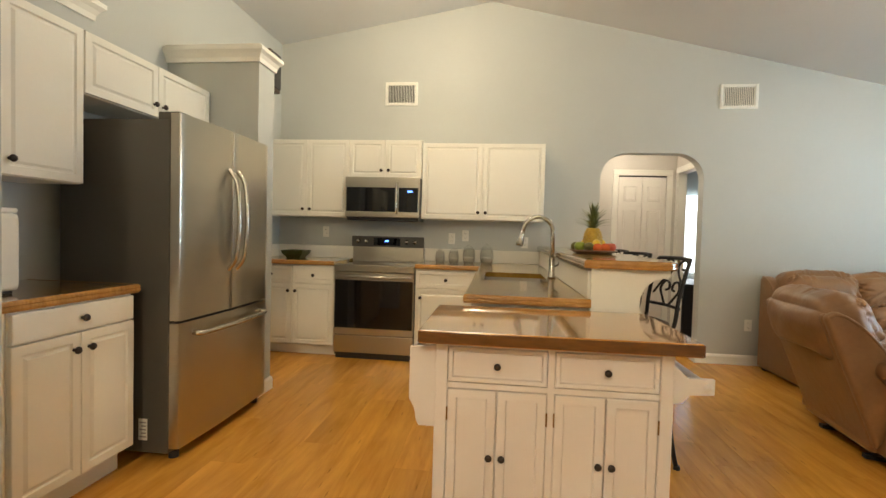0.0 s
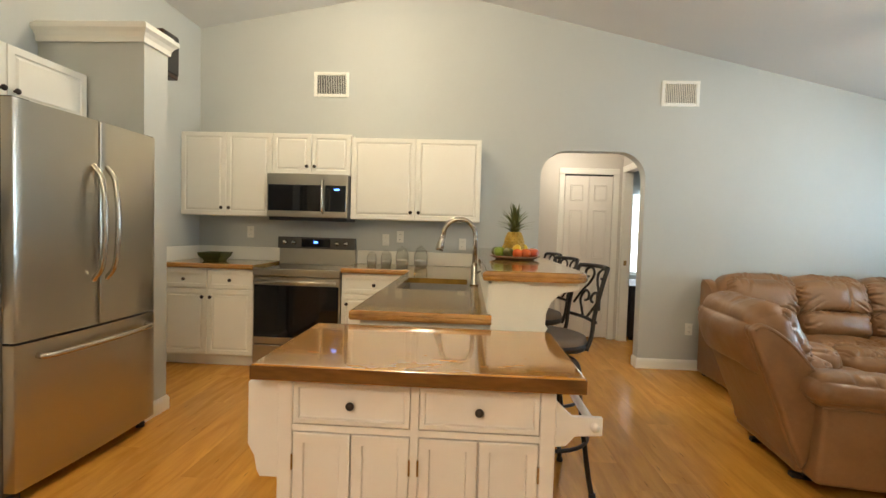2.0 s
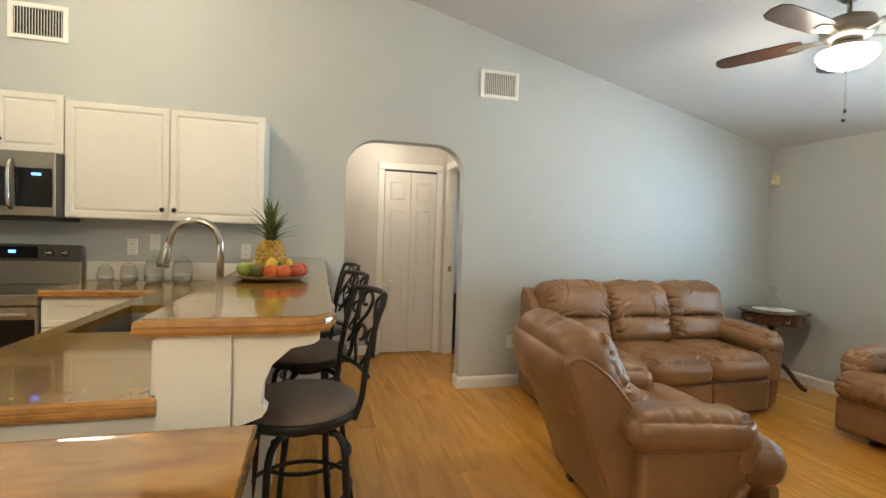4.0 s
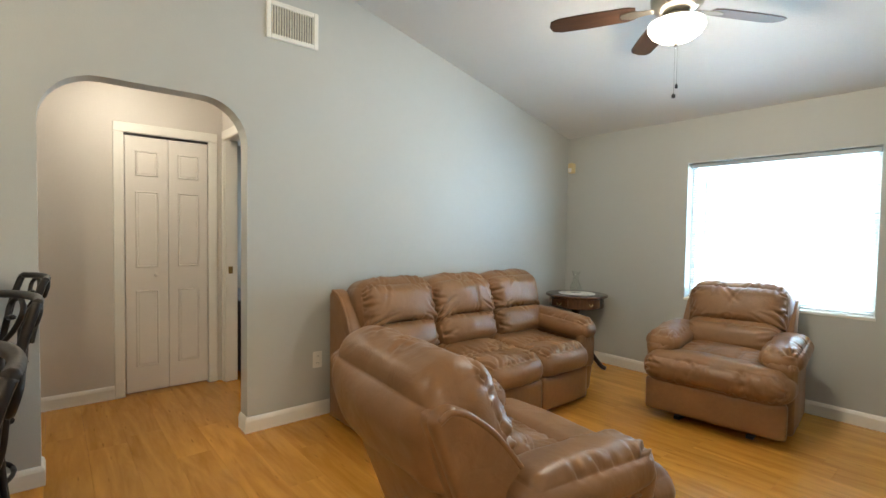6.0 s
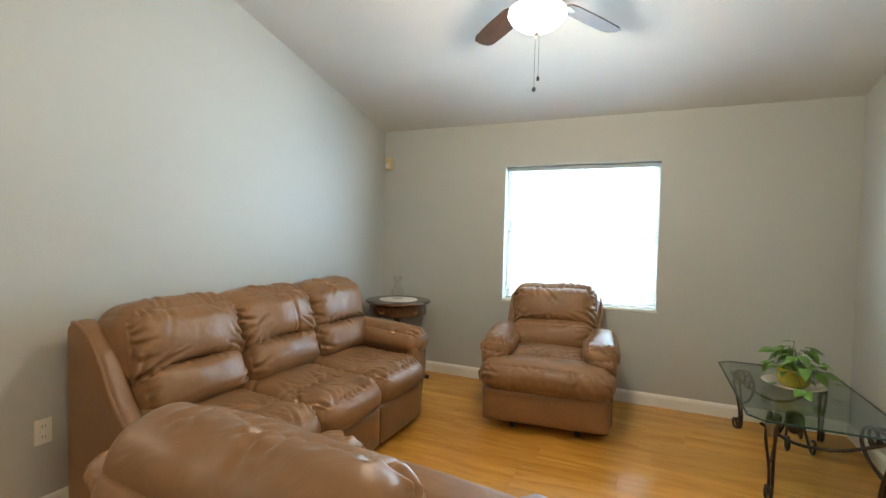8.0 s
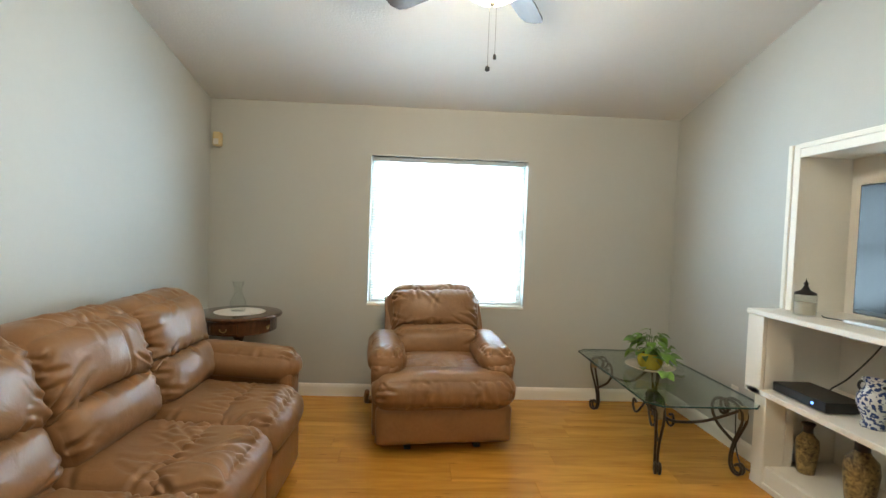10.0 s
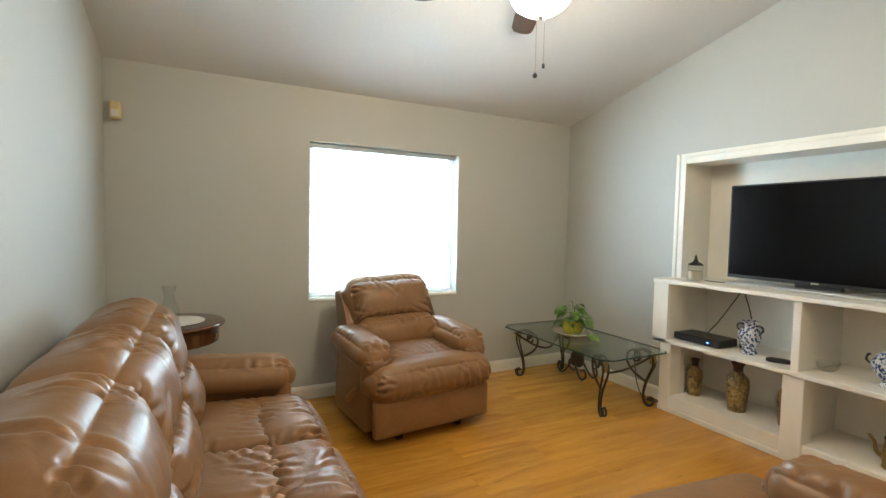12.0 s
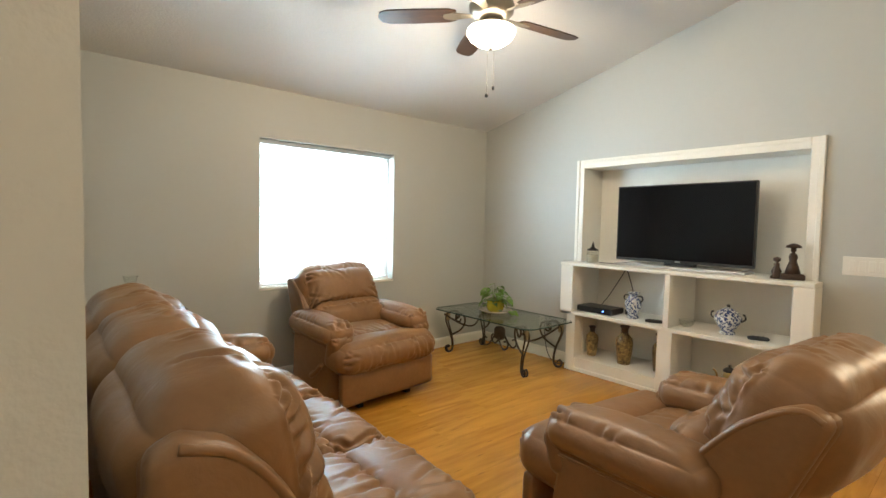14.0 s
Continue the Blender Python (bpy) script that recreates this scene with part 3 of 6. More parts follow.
# breakfast bar
BARZ0, BARZ1 = 1.092, 1.13
structure("bar_wall", box(1.03, 1.185, 2.825, YB, 0, BARZ0), WALL, "blue-grey half wall under the breakfast bar")
structure("bar_end_panel", box(1.026, 1.19, 2.808, 2.825, 0, BARZ0), TRIM, "white end panel of the half wall")
bar = thing("breakfast_bar", "raised glossy wooden bar top with rounded corner", "worktop")
pts = edge_round([(1.0, 2.79), (1.43, 2.79), (1.43, YB - 0.002), (1.0, YB - 0.002)], 0.09, [1])
part("surface", prism(pts, BARZ0, BARZ1, "z", 0.004), COUNTER, bar)
nosing("edge_strip", [(1.0, YB - 0.01)] + pts[:-1], bar, BARZ0 - 0.004, BARZ1 - 0.003, -0.014)
for y in (2.83, 4.1):
    c = thing("bar_bracket", "white scrolled bracket under the bar overhang", "bracket", "bar brackets")
    prof = [(1.187, 1.09), (1.40, 1.09), (1.40, 1.06), (1.385, 1.05), (1.33, 1.04), (1.285, 1.0), (1.265, 0.95), (1.262, 0.90), (1.275, 0.885), (1.262, 0.865), (1.22, 0.85), (1.187, 0.83)]
    part("corbel", prism(prof, y, y + 0.05, "y", 0.003), TRIM, c)

# sink and tap
sink = thing("kitchen_sink", "dark stainless undermount sink basin", "sink")
bm = bmesh.new()
for b in ((SX0 - 0.01, SX1 + 0.01, SY0 - 0.01, SY1 + 0.01, 0.68, 0.69), (SX0 - 0.014, SX0, SY0 - 0.01, SY1 + 0.01, 0.69, CB), (SX1, SX1 + 0.014, SY0 - 0.01, SY1 + 0.01, 0.69, CB),
          (SX0, SX1, SY0 - 0.014, SY0, 0.69, CB), (SX0, SX1, SY1, SY1 + 0.014, 0.69, CB)):
    box(*b, bm=bm)
part("basin", bm, SINKSTEEL, sink)
part("drain", lathe([(0, 0), (0.045, 0), (0.042, 0.004), (0.02, 0.002), (0, 0.002)], 20, (0.70, 3.93, 0.69)), CHROME, sink, smooth=True)
tap = thing("kitchen_tap", "brushed nickel gooseneck tap with pull-down spray", "tap", place=pose(0.965, 3.90, CT))
part("base", lathe([(0.0, 0), (0.028, 0), (0.028, 0.012), (0.022, 0.02), (0.021, 0.13), (0.015, 0.15), (0.0, 0.152)], 18), CHROME, tap, smooth=True)
neck = [(0, 0, 0.10), (0, 0, 0.33)] + arc((-0.105, 0, 0.33), 0.105, 0, 165, 16, "xz") + [(-0.215, 0, 0.30)]
part("neck", tube(neck, 0.0155, 12), CHROME, tap, smooth=True)
part("spray_head", tube([(-0.211, 0, 0.33), (-0.219, 0, 0.30), (-0.232, 0, 0.245), (-0.236, 0, 0.225)], 0.021, 14, [0.8, 0.95, 1.3, 1.25]), CHROME, tap, smooth=True)
part("lever", tube([(0.02, 0.0, 0.085), (0.045, -0.01, 0.10), (0.06, -0.03, 0.15)], 0.006, 8), CHROME, tap, smooth=True)

# stove
stove = thing("stove", "stainless electric range with a black glass oven door", "stove", place=pose(-0.98, 4.865, 0))
SW = 0.785
part("body", box(0.004, SW - 0.004, 0.02, 0.595, 0.03, 0.895, 0.002), DARKSTEEL, stove)
part("cooktop", box(0, SW, -0.005, 0.56, 0.895, 0.913, 0.005), BLACKGLASS, stove, "black glass cooktop")
part("front_trim", box(0, SW, -0.02, 0.02, 0.845, 0.912, 0.008, 2), STEEL, stove)
part("oven_door", box(0.003, SW - 0.003, -0.012, 0.02, 0.235, 0.84, 0.004), STEEL, stove)
part("oven_window", box(0.012, SW - 0.012, -0.018, -0.012, 0.30, 0.765, 0.002), BLACKGLASS, stove, "black glass oven window")
bm = tube([(0.03, -0.06, 0.80), (SW - 0.03, -0.06, 0.80)], 0.014, 12)
for x in (0.05, SW - 0.05):
    tube([(x, -0.012, 0.80), (x, -0.06, 0.80)], 0.010, 8, bm=bm)
part("oven_handle", bm, STEEL, stove, smooth=True)
part("drawer", box(0.003, SW - 0.003, -0.012, 0.02, 0.06, 0.225, 0.004), STEEL, stove)
part("toe_panel", box(0.02, SW - 0.02, 0.01, 0.03, 0.0, 0.058), BLACK, stove)
back = part("control_panel", prism([(0.535, 0.912), (0.60, 0.912), (0.60, 1.18), (0.555, 1.18), (0.545, 1.09)], 0.01, SW - 0.01, "x", 0.004), STEEL, stove)
part("vent_strip", box(0.0, SW, 0.522, 0.556, 1.072, 1.186, 0.004), DARKSTEEL, back, "dark control fascia")
part("clock_display", box(0.24, 0.53, 0.517, 0.522, 1.09, 1.17, 0.002), BLACKGLASS, back)
DIGITS = glowing("blue_digits", (0.08, 0.25, 1.0, 1), 4.0)
part("clock_digits", box(0.365, 0.405, 0.5145, 0.517, 1.128, 1.146), DIGITS, back, "glowing blue clock digits")
for x in (0.075, 0.165, 0.60, 0.69):
    bm = lathe([(0, 0), (0.024, 0), (0.022, 0.02), (0.018, 0.028), (0, 0.028)], 18)
    bm.transform(pose(x, 0.5225, 1.13, 90, 0, 0))
    part("dial", bm, CHROME, back, smooth=True)

# microwave
mw = thing("microwave", "stainless over-range microwave with a black door", "microwave", place=pose(-0.95, 5.045, 1.358))
MW = 0.75
part("body", box(0, MW, 0.02, 0.40, 0.015, 0.415, 0.003), DARKSTEEL, mw)
part("door_frame", box(0, MW, 0.0, 0.02, 0.02, 0.418, 0.005, 2), STEEL, mw)
part("door_glass", box(0.012, 0.515, -0.004, 0.0, 0.075, 0.315, 0.002), BLACKGLASS, mw)
part("keypad", box(0.545, MW - 0.012, -0.004, 0.0, 0.075, 0.315, 0.002), BLACKGLASS, mw)
part("clock_digits", box(0.63, 0.68, -0.006, -0.004, 0.27, 0.285), DIGITS, mw, "glowing blue clock digits")
bm = tube(smooth_line([(0.527, -0.005, 0.06), (0.527, -0.035, 0.10), (0.527, -0.042, 0.21), (0.527, -0.035, 0.32), (0.527, -0.005, 0.36)], 5), 0.012, 10)
part("door_handle", bm, CHROME, mw, smooth=True)
part("grille", box(0.01, MW - 0.01, 0.03, 0.36, -0.012, 0.015, 0.003), BLACK, mw)

# refrigerator
FR = thing("refrigerator", "stainless french-door refrigerator with a bottom freezer", "refrigerator", place=pose(-1.115, 2.735, 0, 0, 0, 90))
FW, FH = 0.925, 1.815
part("body", box(0.0, FW, 0.0, 0.63, 0.035, FH - 0.03, 0.004), DARKSTEEL, FR)


def bowed(x0, x1, z0, z1, bow=0.016, th=0.06, n=10, rnd=0.014):
    """A front that bows outwards across the whole width of the appliance."""
    pts = []
    for k in range(n + 1):
        x = x0 + (x1 - x0) * k / n
        u = 2 * x / FW - 1
        end = 0.0
        for d in (x - x0, x1 - x):
            if d < rnd:
                end = max(end, rnd - math.sqrt(max(rnd * rnd - (rnd - d) ** 2, 0)))
        pts.append((x, -th - bow * (1 - u * u) + end))
    extra = [x0 + 0.004, x0 + rnd, x1 - rnd, x1 - 0.004]
    pts = sorted(pts + [(x, -th - bow * (1 - (2 * x / FW - 1) ** 2) + (0 if rnd - 1e-6 <= x - x0 <= x1 - x0 - rnd + 1e-6 else rnd - math.sqrt(max(rnd * rnd - (rnd - min(x - x0, x1 - x)) ** 2, 0)))) for x in extra])
    return prism(pts + [(x1, -0.006), (x0, -0.006)], z0, z1, "z")


def smooth_flat(ob, angle=40):
    for p in ob.data.polygons:
        p.use_smooth = True
    ob.data.set_sharp_from_angle(angle=radians(angle))
    return ob


doors = [smooth_flat(part("door", bowed(0.0, FW / 2 - 0.003, 0.74, FH), STEEL, FR)), smooth_flat(part("door", bowed(FW / 2 + 0.003, FW, 0.74, FH), STEEL, FR))]
drawer = smooth_flat(part("freezer_drawer", bowed(0.0, FW, 0.065, 0.728), STEEL, FR))
for d, x in zip(doors, (FW / 2 - 0.045, FW / 2 + 0.045)):
    line = smooth_line([(x, -0.075, 0.98), (x, -0.125, 1.06), (x, -0.142, 1.28), (x, -0.125, 1.50), (x, -0.075, 1.58)], 6)
    smooth_flat(part("door_handle", tube(line, 0.014, 12), CHROME, d, "bowed steel handle"))
line = smooth_line([(0.10, -0.07, 0.665), (0.13, -0.115, 0.66), (FW / 2, -0.135, 0.66), (FW - 0.13, -0.115, 0.66), (FW - 0.10, -0.07, 0.665)], 6)
smooth_flat(part("drawer_handle", tube(line, 0.014, 12), CHROME, drawer, "bowed steel handle"))
for x in (0.05, FW - 0.05):
    part("hinge_cover", box(x - 0.045, x + 0.045, -0.05, 0.07, FH - 0.03, FH + 0.008, 0.004), DARKSTEEL, FR)
    part("foot", lathe([(0, 0), (0.025, 0), (0.025, 0.03), (0.018, 0.036), (0, 0.036)], 12, (x, 0.0, 0)), RUBBER, FR)
    part("foot", lathe([(0, 0), (0.025, 0), (0.025, 0.03), (0.018, 0.036), (0, 0.036)], 12, (x, 0.58, 0)), RUBBER, FR)
PAPER = material("white_label_paper", (0.8, 0.79, 0.76, 1), 0.6)
INK = material("grey_print", (0.35, 0.33, 0.33, 1), 0.6)
sticker = part("rating_label", box(-0.0012, 0.0, 0.115, 0.165, 0.10, 0.215), PAPER, FR, "white rating sticker with small print")
for k in range(5):
    part("print_line", box(-0.0018, -0.0012, 0.122, 0.158 - 0.01 * (k % 2), 0.115 + 0.019 * k, 0.123 + 0.019 * k), INK, sticker)

# kitchen cart
cart = thing("kitchen_cart", "white wooden kitchen cart with a glossy butcher-block top", "cart")
IX0, IX1, IY0, IY1 = 0.36, 1.195, 2.175, 2.66
bm = box(IX0, IX1, IY0 + 0.02, IY1, 0.06, 0.835)
part("body", bm, CARTPAINT, cart)
for x in (IX0, IX1 - 0.045):
    for y in (IY0, IY1 - 0.045):
        part("post", box(x, x + 0.045, y, y + 0.045, 0.0, 0.838, 0.003), CARTPAINT, cart)
part("frame", box(IX0 + 0.045, IX1 - 0.045, IY0 + 0.004, IY0 + 0.03, 0.826, 0.838), CARTPAINT, cart)
part("frame", box(IX0 + 0.045, IX1 - 0.045, IY0 + 0.004, IY0 + 0.03, 0.674, 0.694), CARTPAINT, cart)
part("frame", box(IX0 + 0.045, IX1 - 0.045, IY0 + 0.004, IY0 + 0.03, 0.06, 0.10), CARTPAINT, cart)
mid = (IX0 + IX1) / 2
part("frame", box(mid - 0.012, mid + 0.012, IY0 + 0.0045, IY0 + 0.03, 0.10, 0.826), CARTPAINT, cart)
for x0, x1 in ((IX0 + 0.047, mid - 0.014), (mid + 0.014, IX1 - 0.047)):
    d = part("drawer_front", panel_door(x1 - x0, 0.127, 0.014, 0.022, False), CARTPAINT, cart)
    d.matrix_basis = pose(x0, IY0 + 0.016, 0.697)
    knob(d, (x1 - x0) / 2, -0.014, 0.066, 0.8)
    w = (x1 - x0) / 2 - 0.002
    for j in range(2):
        d = part("door", panel_door(w, 0.566, 0.014, 0.045, False), CARTPAINT, cart)
        d.matrix_basis = pose(x0 + j * (w + 0.004), IY0 + 0.016, 0.104)
        knob(d, w - 0.021 if j == 0 else 0.021, -0.014, 0.325, 0.8)
        for hz in (0.08, 0.45):
            part("hinge", box(-0.004 if j == 0 else w - 0.002, 0.002 if j == 0 else w + 0.004, -0.018, -0.008, hz, hz + 0.05, 0.001), CHROME, d)
slab = thing("cart_top", "thick glossy butcher-block slab on the white cart", "worktop")
part("slab", box(0.305, 1.262, 2.112, 2.722, 0.846, 0.893, 0.004, 2), BUTCHER, slab)
for b in ((0.303, 1.264, 2.1095, 2.1115, 0.850, 0.889), (0.303, 1.264, 2.7225, 2.7245, 0.850, 0.889), (0.3025, 0.3045, 2.112, 2.722, 0.850, 0.889), (1.2625, 1.2645, 2.112, 2.722, 0.850, 0.889)):
    part("edge_band", box(*b), DARKEDGE, slab, "darker brown end-grain edge")
part("support", box(0.36, 1.21, 2.16, 2.67, 0.8385, 0.8455), CARTPAINT, slab)
# racks on the cart's two ends
prof = [(0.372, 0.825), (0.262, 0.815), (0.262, 0.62), (0.282, 0.585), (0.29, 0.54), (0.30, 0.52), (0.372, 0.52)]
rack = thing("spice_rack", "white wooden rack on the end of the cart", "rack")
part("end_panel", prism(prof, 2.19, 2.205, "y", 0.002), CARTPAINT, rack)
part("end_panel", prism(prof, 2.60, 2.615, "y", 0.002), CARTPAINT, rack)
part("shelf", box(0.268, 0.372, 2.205, 2.60, 0.62, 0.635), CARTPAINT, rack)
part("rail", box(0.262, 0.274, 2.205, 2.60, 0.75, 0.80), CARTPAINT, rack)
towel = thing("towel_rail", "white wooden towel rail on the end of the cart", "towel rail")
for y in (2.19, 2.60):
    part("bracket", prism([(1.197, 0.80), (1.245, 0.755), (1.335, 0.755), (1.335, 0.70), (1.255, 0.695), (1.23, 0.665), (1.197, 0.66)], y, y + 0.018, "y", 0.003), CARTPAINT, towel)
part("bar", tube([(1.31, 2.175, 0.728), (1.31, 2.635, 0.728)], 0.013, 12), CARTPAINT, towel, smooth=True)


# bar stools
SEATCLOTH = material("taupe_microsuede", (0.17, 0.125, 0.09, 1), 0.85, spread=0.12, scale=9, fine=120, bump=0.2, bump_scale=260)


def stool():
    s = thing("bar_stool", "black iron bar stool with a taupe round seat", "stool", "stools at the bar")
    part("seat", lathe([(0, 0.735), (0.19, 0.735), (0.198, 0.75), (0.19, 0.775), (0.15, 0.788), (0.0, 0.795)], 32), SEATCLOTH, s, smooth=True)
    part("seat_rim", lathe([(0.0, 0.71), (0.17, 0.71), (0.195, 0.718), (0.205, 0.735), (0.2, 0.752), (0.19, 0.75), (0.19, 0.734), (0, 0.733)], 32), IRON, s, smooth=True)
    part("swivel", lathe([(0, 0.665), (0.08, 0.665), (0.08, 0.685), (0.05, 0.69), (0.05, 0.71), (0, 0.711)], 20), IRON, s)
    for k in range(4):
        a = radians(45 + 90 * k)
        c, n = math.cos(a), math.sin(a)
        line = smooth_line([(0.03 * c, 0.03 * n, 0.675), (0.12 * c, 0.12 * n, 0.672), (0.17 * c, 0.17 * n, 0.62), (0.185 * c, 0.185 * n, 0.45), (0.235 * c, 0.235 * n, 0.12), (0.262 * c, 0.262 * n, 0.0)], 5)
        leg = part("leg", tube(line, 0.0125, 8), IRON, s, smooth=True)
        part("foot_cap", lathe([(0, 0), (0.018, 0), (0.016, 0.02), (0, 0.021)], 10, (0.262 * c, 0.262 * n, 0)), RUBBER, leg)
    ring = arc((0, 0, 0.26), 0.218, 0, 360, 32, "xy")
    part("foot_ring", tube(ring, 0.010, 8), IRON, s, smooth=True)
    part("upper_ring", tube(arc((0, 0, 0.46), 0.178, 0, 360, 28, "xy"), 0.008, 6), IRON, s, smooth=True)
    for y in (-0.14, 0.14):
        line = smooth_line([(0.145, y, 0.72), (0.17, y, 0.79), (0.182, y * 1.02, 0.90), (0.21, y * 1.05, 1.03), (0.232, y * 1.05, 1.105), (0.242, y * 1.02, 1.128)], 5)
        part("back_post", tube(line, 0.011, 8, None), IRON, s, smooth=True)
    bow = smooth_line([(0.242, -0.143, 1.128), (0.265, -0.07, 1.13), (0.272, 0, 1.131), (0.265, 0.07, 1.13), (0.242, 0.143, 1.128)], 6)
    part("top_rail", tube(bow, 0.011, 8), IRON, s, smooth=True)
    bow = smooth_line([(0.188, -0.142, 0.86), (0.202, 0, 0.862), (0.188, 0.142, 0.86)], 6)
    part("lower_rail", tube(bow, 0.009, 8), IRON, s, smooth=True)

    def lean(y, z):
        return (0.19 + (z - 0.86) * 0.26 + 0.012 * (1 - (y / 0.14) ** 2), y, z)
    for side in (-1, 1):
        curl = [(0.02, 0.865), (0.05, 0.90), (0.085, 0.95), (0.06, 0.995), (0.02, 0.985), (0.015, 0.955), (0.04, 0.945)]
        part("scroll", tube(smooth_line([lean(side * y, z) for y, z in curl], 5), 0.007, 6), IRON, s, smooth=True)
        curl = [(0.135, 0.92), (0.09, 0.99), (0.04, 1.04), (0.02, 1.09), (0.06, 1.12), (0.10, 1.105), (0.095, 1.07), (0.065, 1.07)]
        part("scroll", tube(smooth_line([lean(side * y, z) for y, z in curl], 5), 0.007, 6), IRON, s, smooth=True)
    return s


first = stool()
first.matrix_basis = pose(1.345, 3.24, 0, 0, 0, 14)
copy_thing(first, pose(1.355, 3.93, 0, 0, 0, 18))
copy_thing(first, pose(1.37, 4.56, 0, 0, 0, 13))


# ---- living room ----
def leather_material(name):
    """Tan leather: fine pebbling and broad soft dents."""
    m = material(name, (0.250, 0.128, 0.055, 1), 0.38, spread=0.16, scale=5, fine=40, rough_var=0.12, spec=0.5)
    t, links = m.node_tree.nodes, m.node_tree.links
    coords = t["Texture Coordinate"]
    pebble, dents = t.new("ShaderNodeTexVoronoi"), t.new("ShaderNodeTexNoise")
    pebble.inputs["Scale"].default_value = 320
    dents.inputs["Scale"].default_value, dents.inputs["Detail"].default_value, dents.inputs["Distortion"].default_value = 9, 4, 1.0
    links.new(coords.outputs["Object"], pebble.inputs["Vector"])
    links.new(coords.outputs["Object"], dents.inputs["Vector"])
    b1, b2 = t.new("ShaderNodeBump"), t.new("ShaderNodeBump")
    b1.inputs["Strength"].default_value, b1.inputs["Distance"].default_value = 0.10, 0.001
    b2.inputs["Strength"].default_value, b2.inputs["Distance"].default_value = 0.42, 0.010
    links.new(pebble.outputs["Distance"], b1.inputs["Height"])
    links.new(dents.outputs["Fac"], b2.inputs["Height"])
    links.new(b2.outputs["Normal"], b1.inputs["Normal"])
    links.new(b1.outputs["Normal"], t["Principled BSDF"].inputs["Normal"])
    return m


LEATHER = leather_material("tan_leather")


def crease_lines(rng, u, v, spec, over):
    """Fold lines on a face of half size u by v: each starts at a seam and bends inwards. spec: (edge, count, shortest, longest)."""
    lines = []
    for edge, count, short, long in spec:
        for _ in range(count):
            f, length = rng.uniform(-0.92, 0.92), rng.uniform(short, long)
            start, way = {"top": ((f * u, v + over * rng.random()), -math.pi / 2), "bottom": ((f * u, -v), math.pi / 2), "left": ((-u, f * v), 0.0), "right": ((u, f * v), math.pi),
                          "corner_l": ((-u, -v * rng.uniform(0.5, 1.0)), 0.6), "corner_r": ((u, -v * rng.uniform(0.5, 1.0)), math.pi - 0.6)}[edge]
            way += rng.uniform(-0.55, 0.55)
            bend = rng.uniform(-0.9, 0.9)
            p, pts = list(start), [start]
            for k in range(7):
                p = [p[0] + math.cos(way) * length / 7, p[1] + math.sin(way) * length / 7]
                way += bend / 7
                pts.append(tuple(p))
            lines.append((np.array(pts), rng.uniform(0.55, 1.0)))
    return lines


def cushion(sx, sy, sz, r=0.06, puff=(0.0, 0.0, 0.03), wrinkle=0.004, seed=0.0, cuts=22, face="x", creases=(), depth=0.007, width=0.011, scallop=0.0, seam=None, over=0.0):
    """A stuffed leather cushion about the origin: rounded, puffed, with fold lines on one face; scallop arches its lower edge; seam sinks a line across it."""
    bm = bmesh.new()
    bmesh.ops.create_cube(bm, size=2)
    bmesh.ops.subdivide_edges(bm, edges=bm.edges[:], cuts=cuts, use_grid_fill=True)
    p = np.array([v.co for v in bm.verts])
    h = np.array((sx / 2, sy / 2, sz / 2))
    r = min(r, *(h * 0.98))
    q = p * h
    c = np.clip(q, -(h - r), h - r)
    d = q - c
    size = np.linalg.norm(d, axis=1, keepdims=True)
    out = np.where(size > 1e-6, d / np.maximum(size, 1e-6), p / np.linalg.norm(p, axis=1, keepdims=True))
    co = c + out * r
    for k in range(3):
        i, j = (k + 1) % 3, (k + 2) % 3
        co[:, k] += puff[k] * p[:, k] * np.maximum(0, 1 - p[:, i] ** 2) ** 0.7 * np.maximum(0, 1 - p[:, j] ** 2) ** 0.7
    if scallop:
        co[:, 2] += scallop * np.maximum(0, 1 - p[:, 1] ** 2) * np.clip(-p[:, 2], 0, 1)
    push = np.zeros(len(p))
    if wrinkle:
        base = co * 4.2 + np.array((seed * 7.3, seed * 3.1, seed * 5.7))
        push += wrinkle * np.array([noise.noise(Vector(x)) + 0.4 * noise.noise(Vector(x * 2.3)) for x in base])
    axis, i, j = {"x": (0, 1, 2), "z": (2, 1, 0)}[face]
    # the cover laid flat: what lies round an edge carries on past it
    past = h[axis] - q[:, axis]
    flat = np.stack([q[:, k] + np.where(np.abs(p[:, k]) > 0.999, np.sign(p[:, k]) * past, 0) for k in (i, j)], 1)
    front = np.where(p[:, axis] < -0.999, 0.0, np.clip(1.15 - past / (2 * h[axis]), 0, 1))
    if creases:
        rng = random.Random(int(seed * 100) + 17)
        for line, strength in crease_lines(rng, h[i], h[j], creases, over):
            best, along = np.full(len(p), 9.0), np.zeros(len(p))
            for k in range(len(line) - 1):
                e = line[k + 1] - line[k]
                u = np.clip(((flat - line[k]) @ e) / (e @ e), 0, 1)
                dist = np.linalg.norm(flat - line[k] - u[:, None] * e, axis=1)
                near = dist < best
                best[near], along[near] = dist[near], (k + u[near]) / (len(line) - 1)
            fade = strength * (1 - along) ** 0.6 * np.clip(along * 6 + 0.35, 0, 1)
            push += 1.2 * front * depth * fade * (-np.exp(-(best / width) ** 2) + 0.6 * np.exp(-((best - 2.1 * width) / (1.3 * width)) ** 2))
    if seam is not None:
        push -= front * 0.012 * np.exp(-((co[:, i] - seam) / 0.012) ** 2)
    co += out * push[:, None]
    for v, x in zip(bm.verts, co):
        v.co = x
    bmesh.ops.recalc_face_normals(bm, faces=bm.faces[:])
    return bm


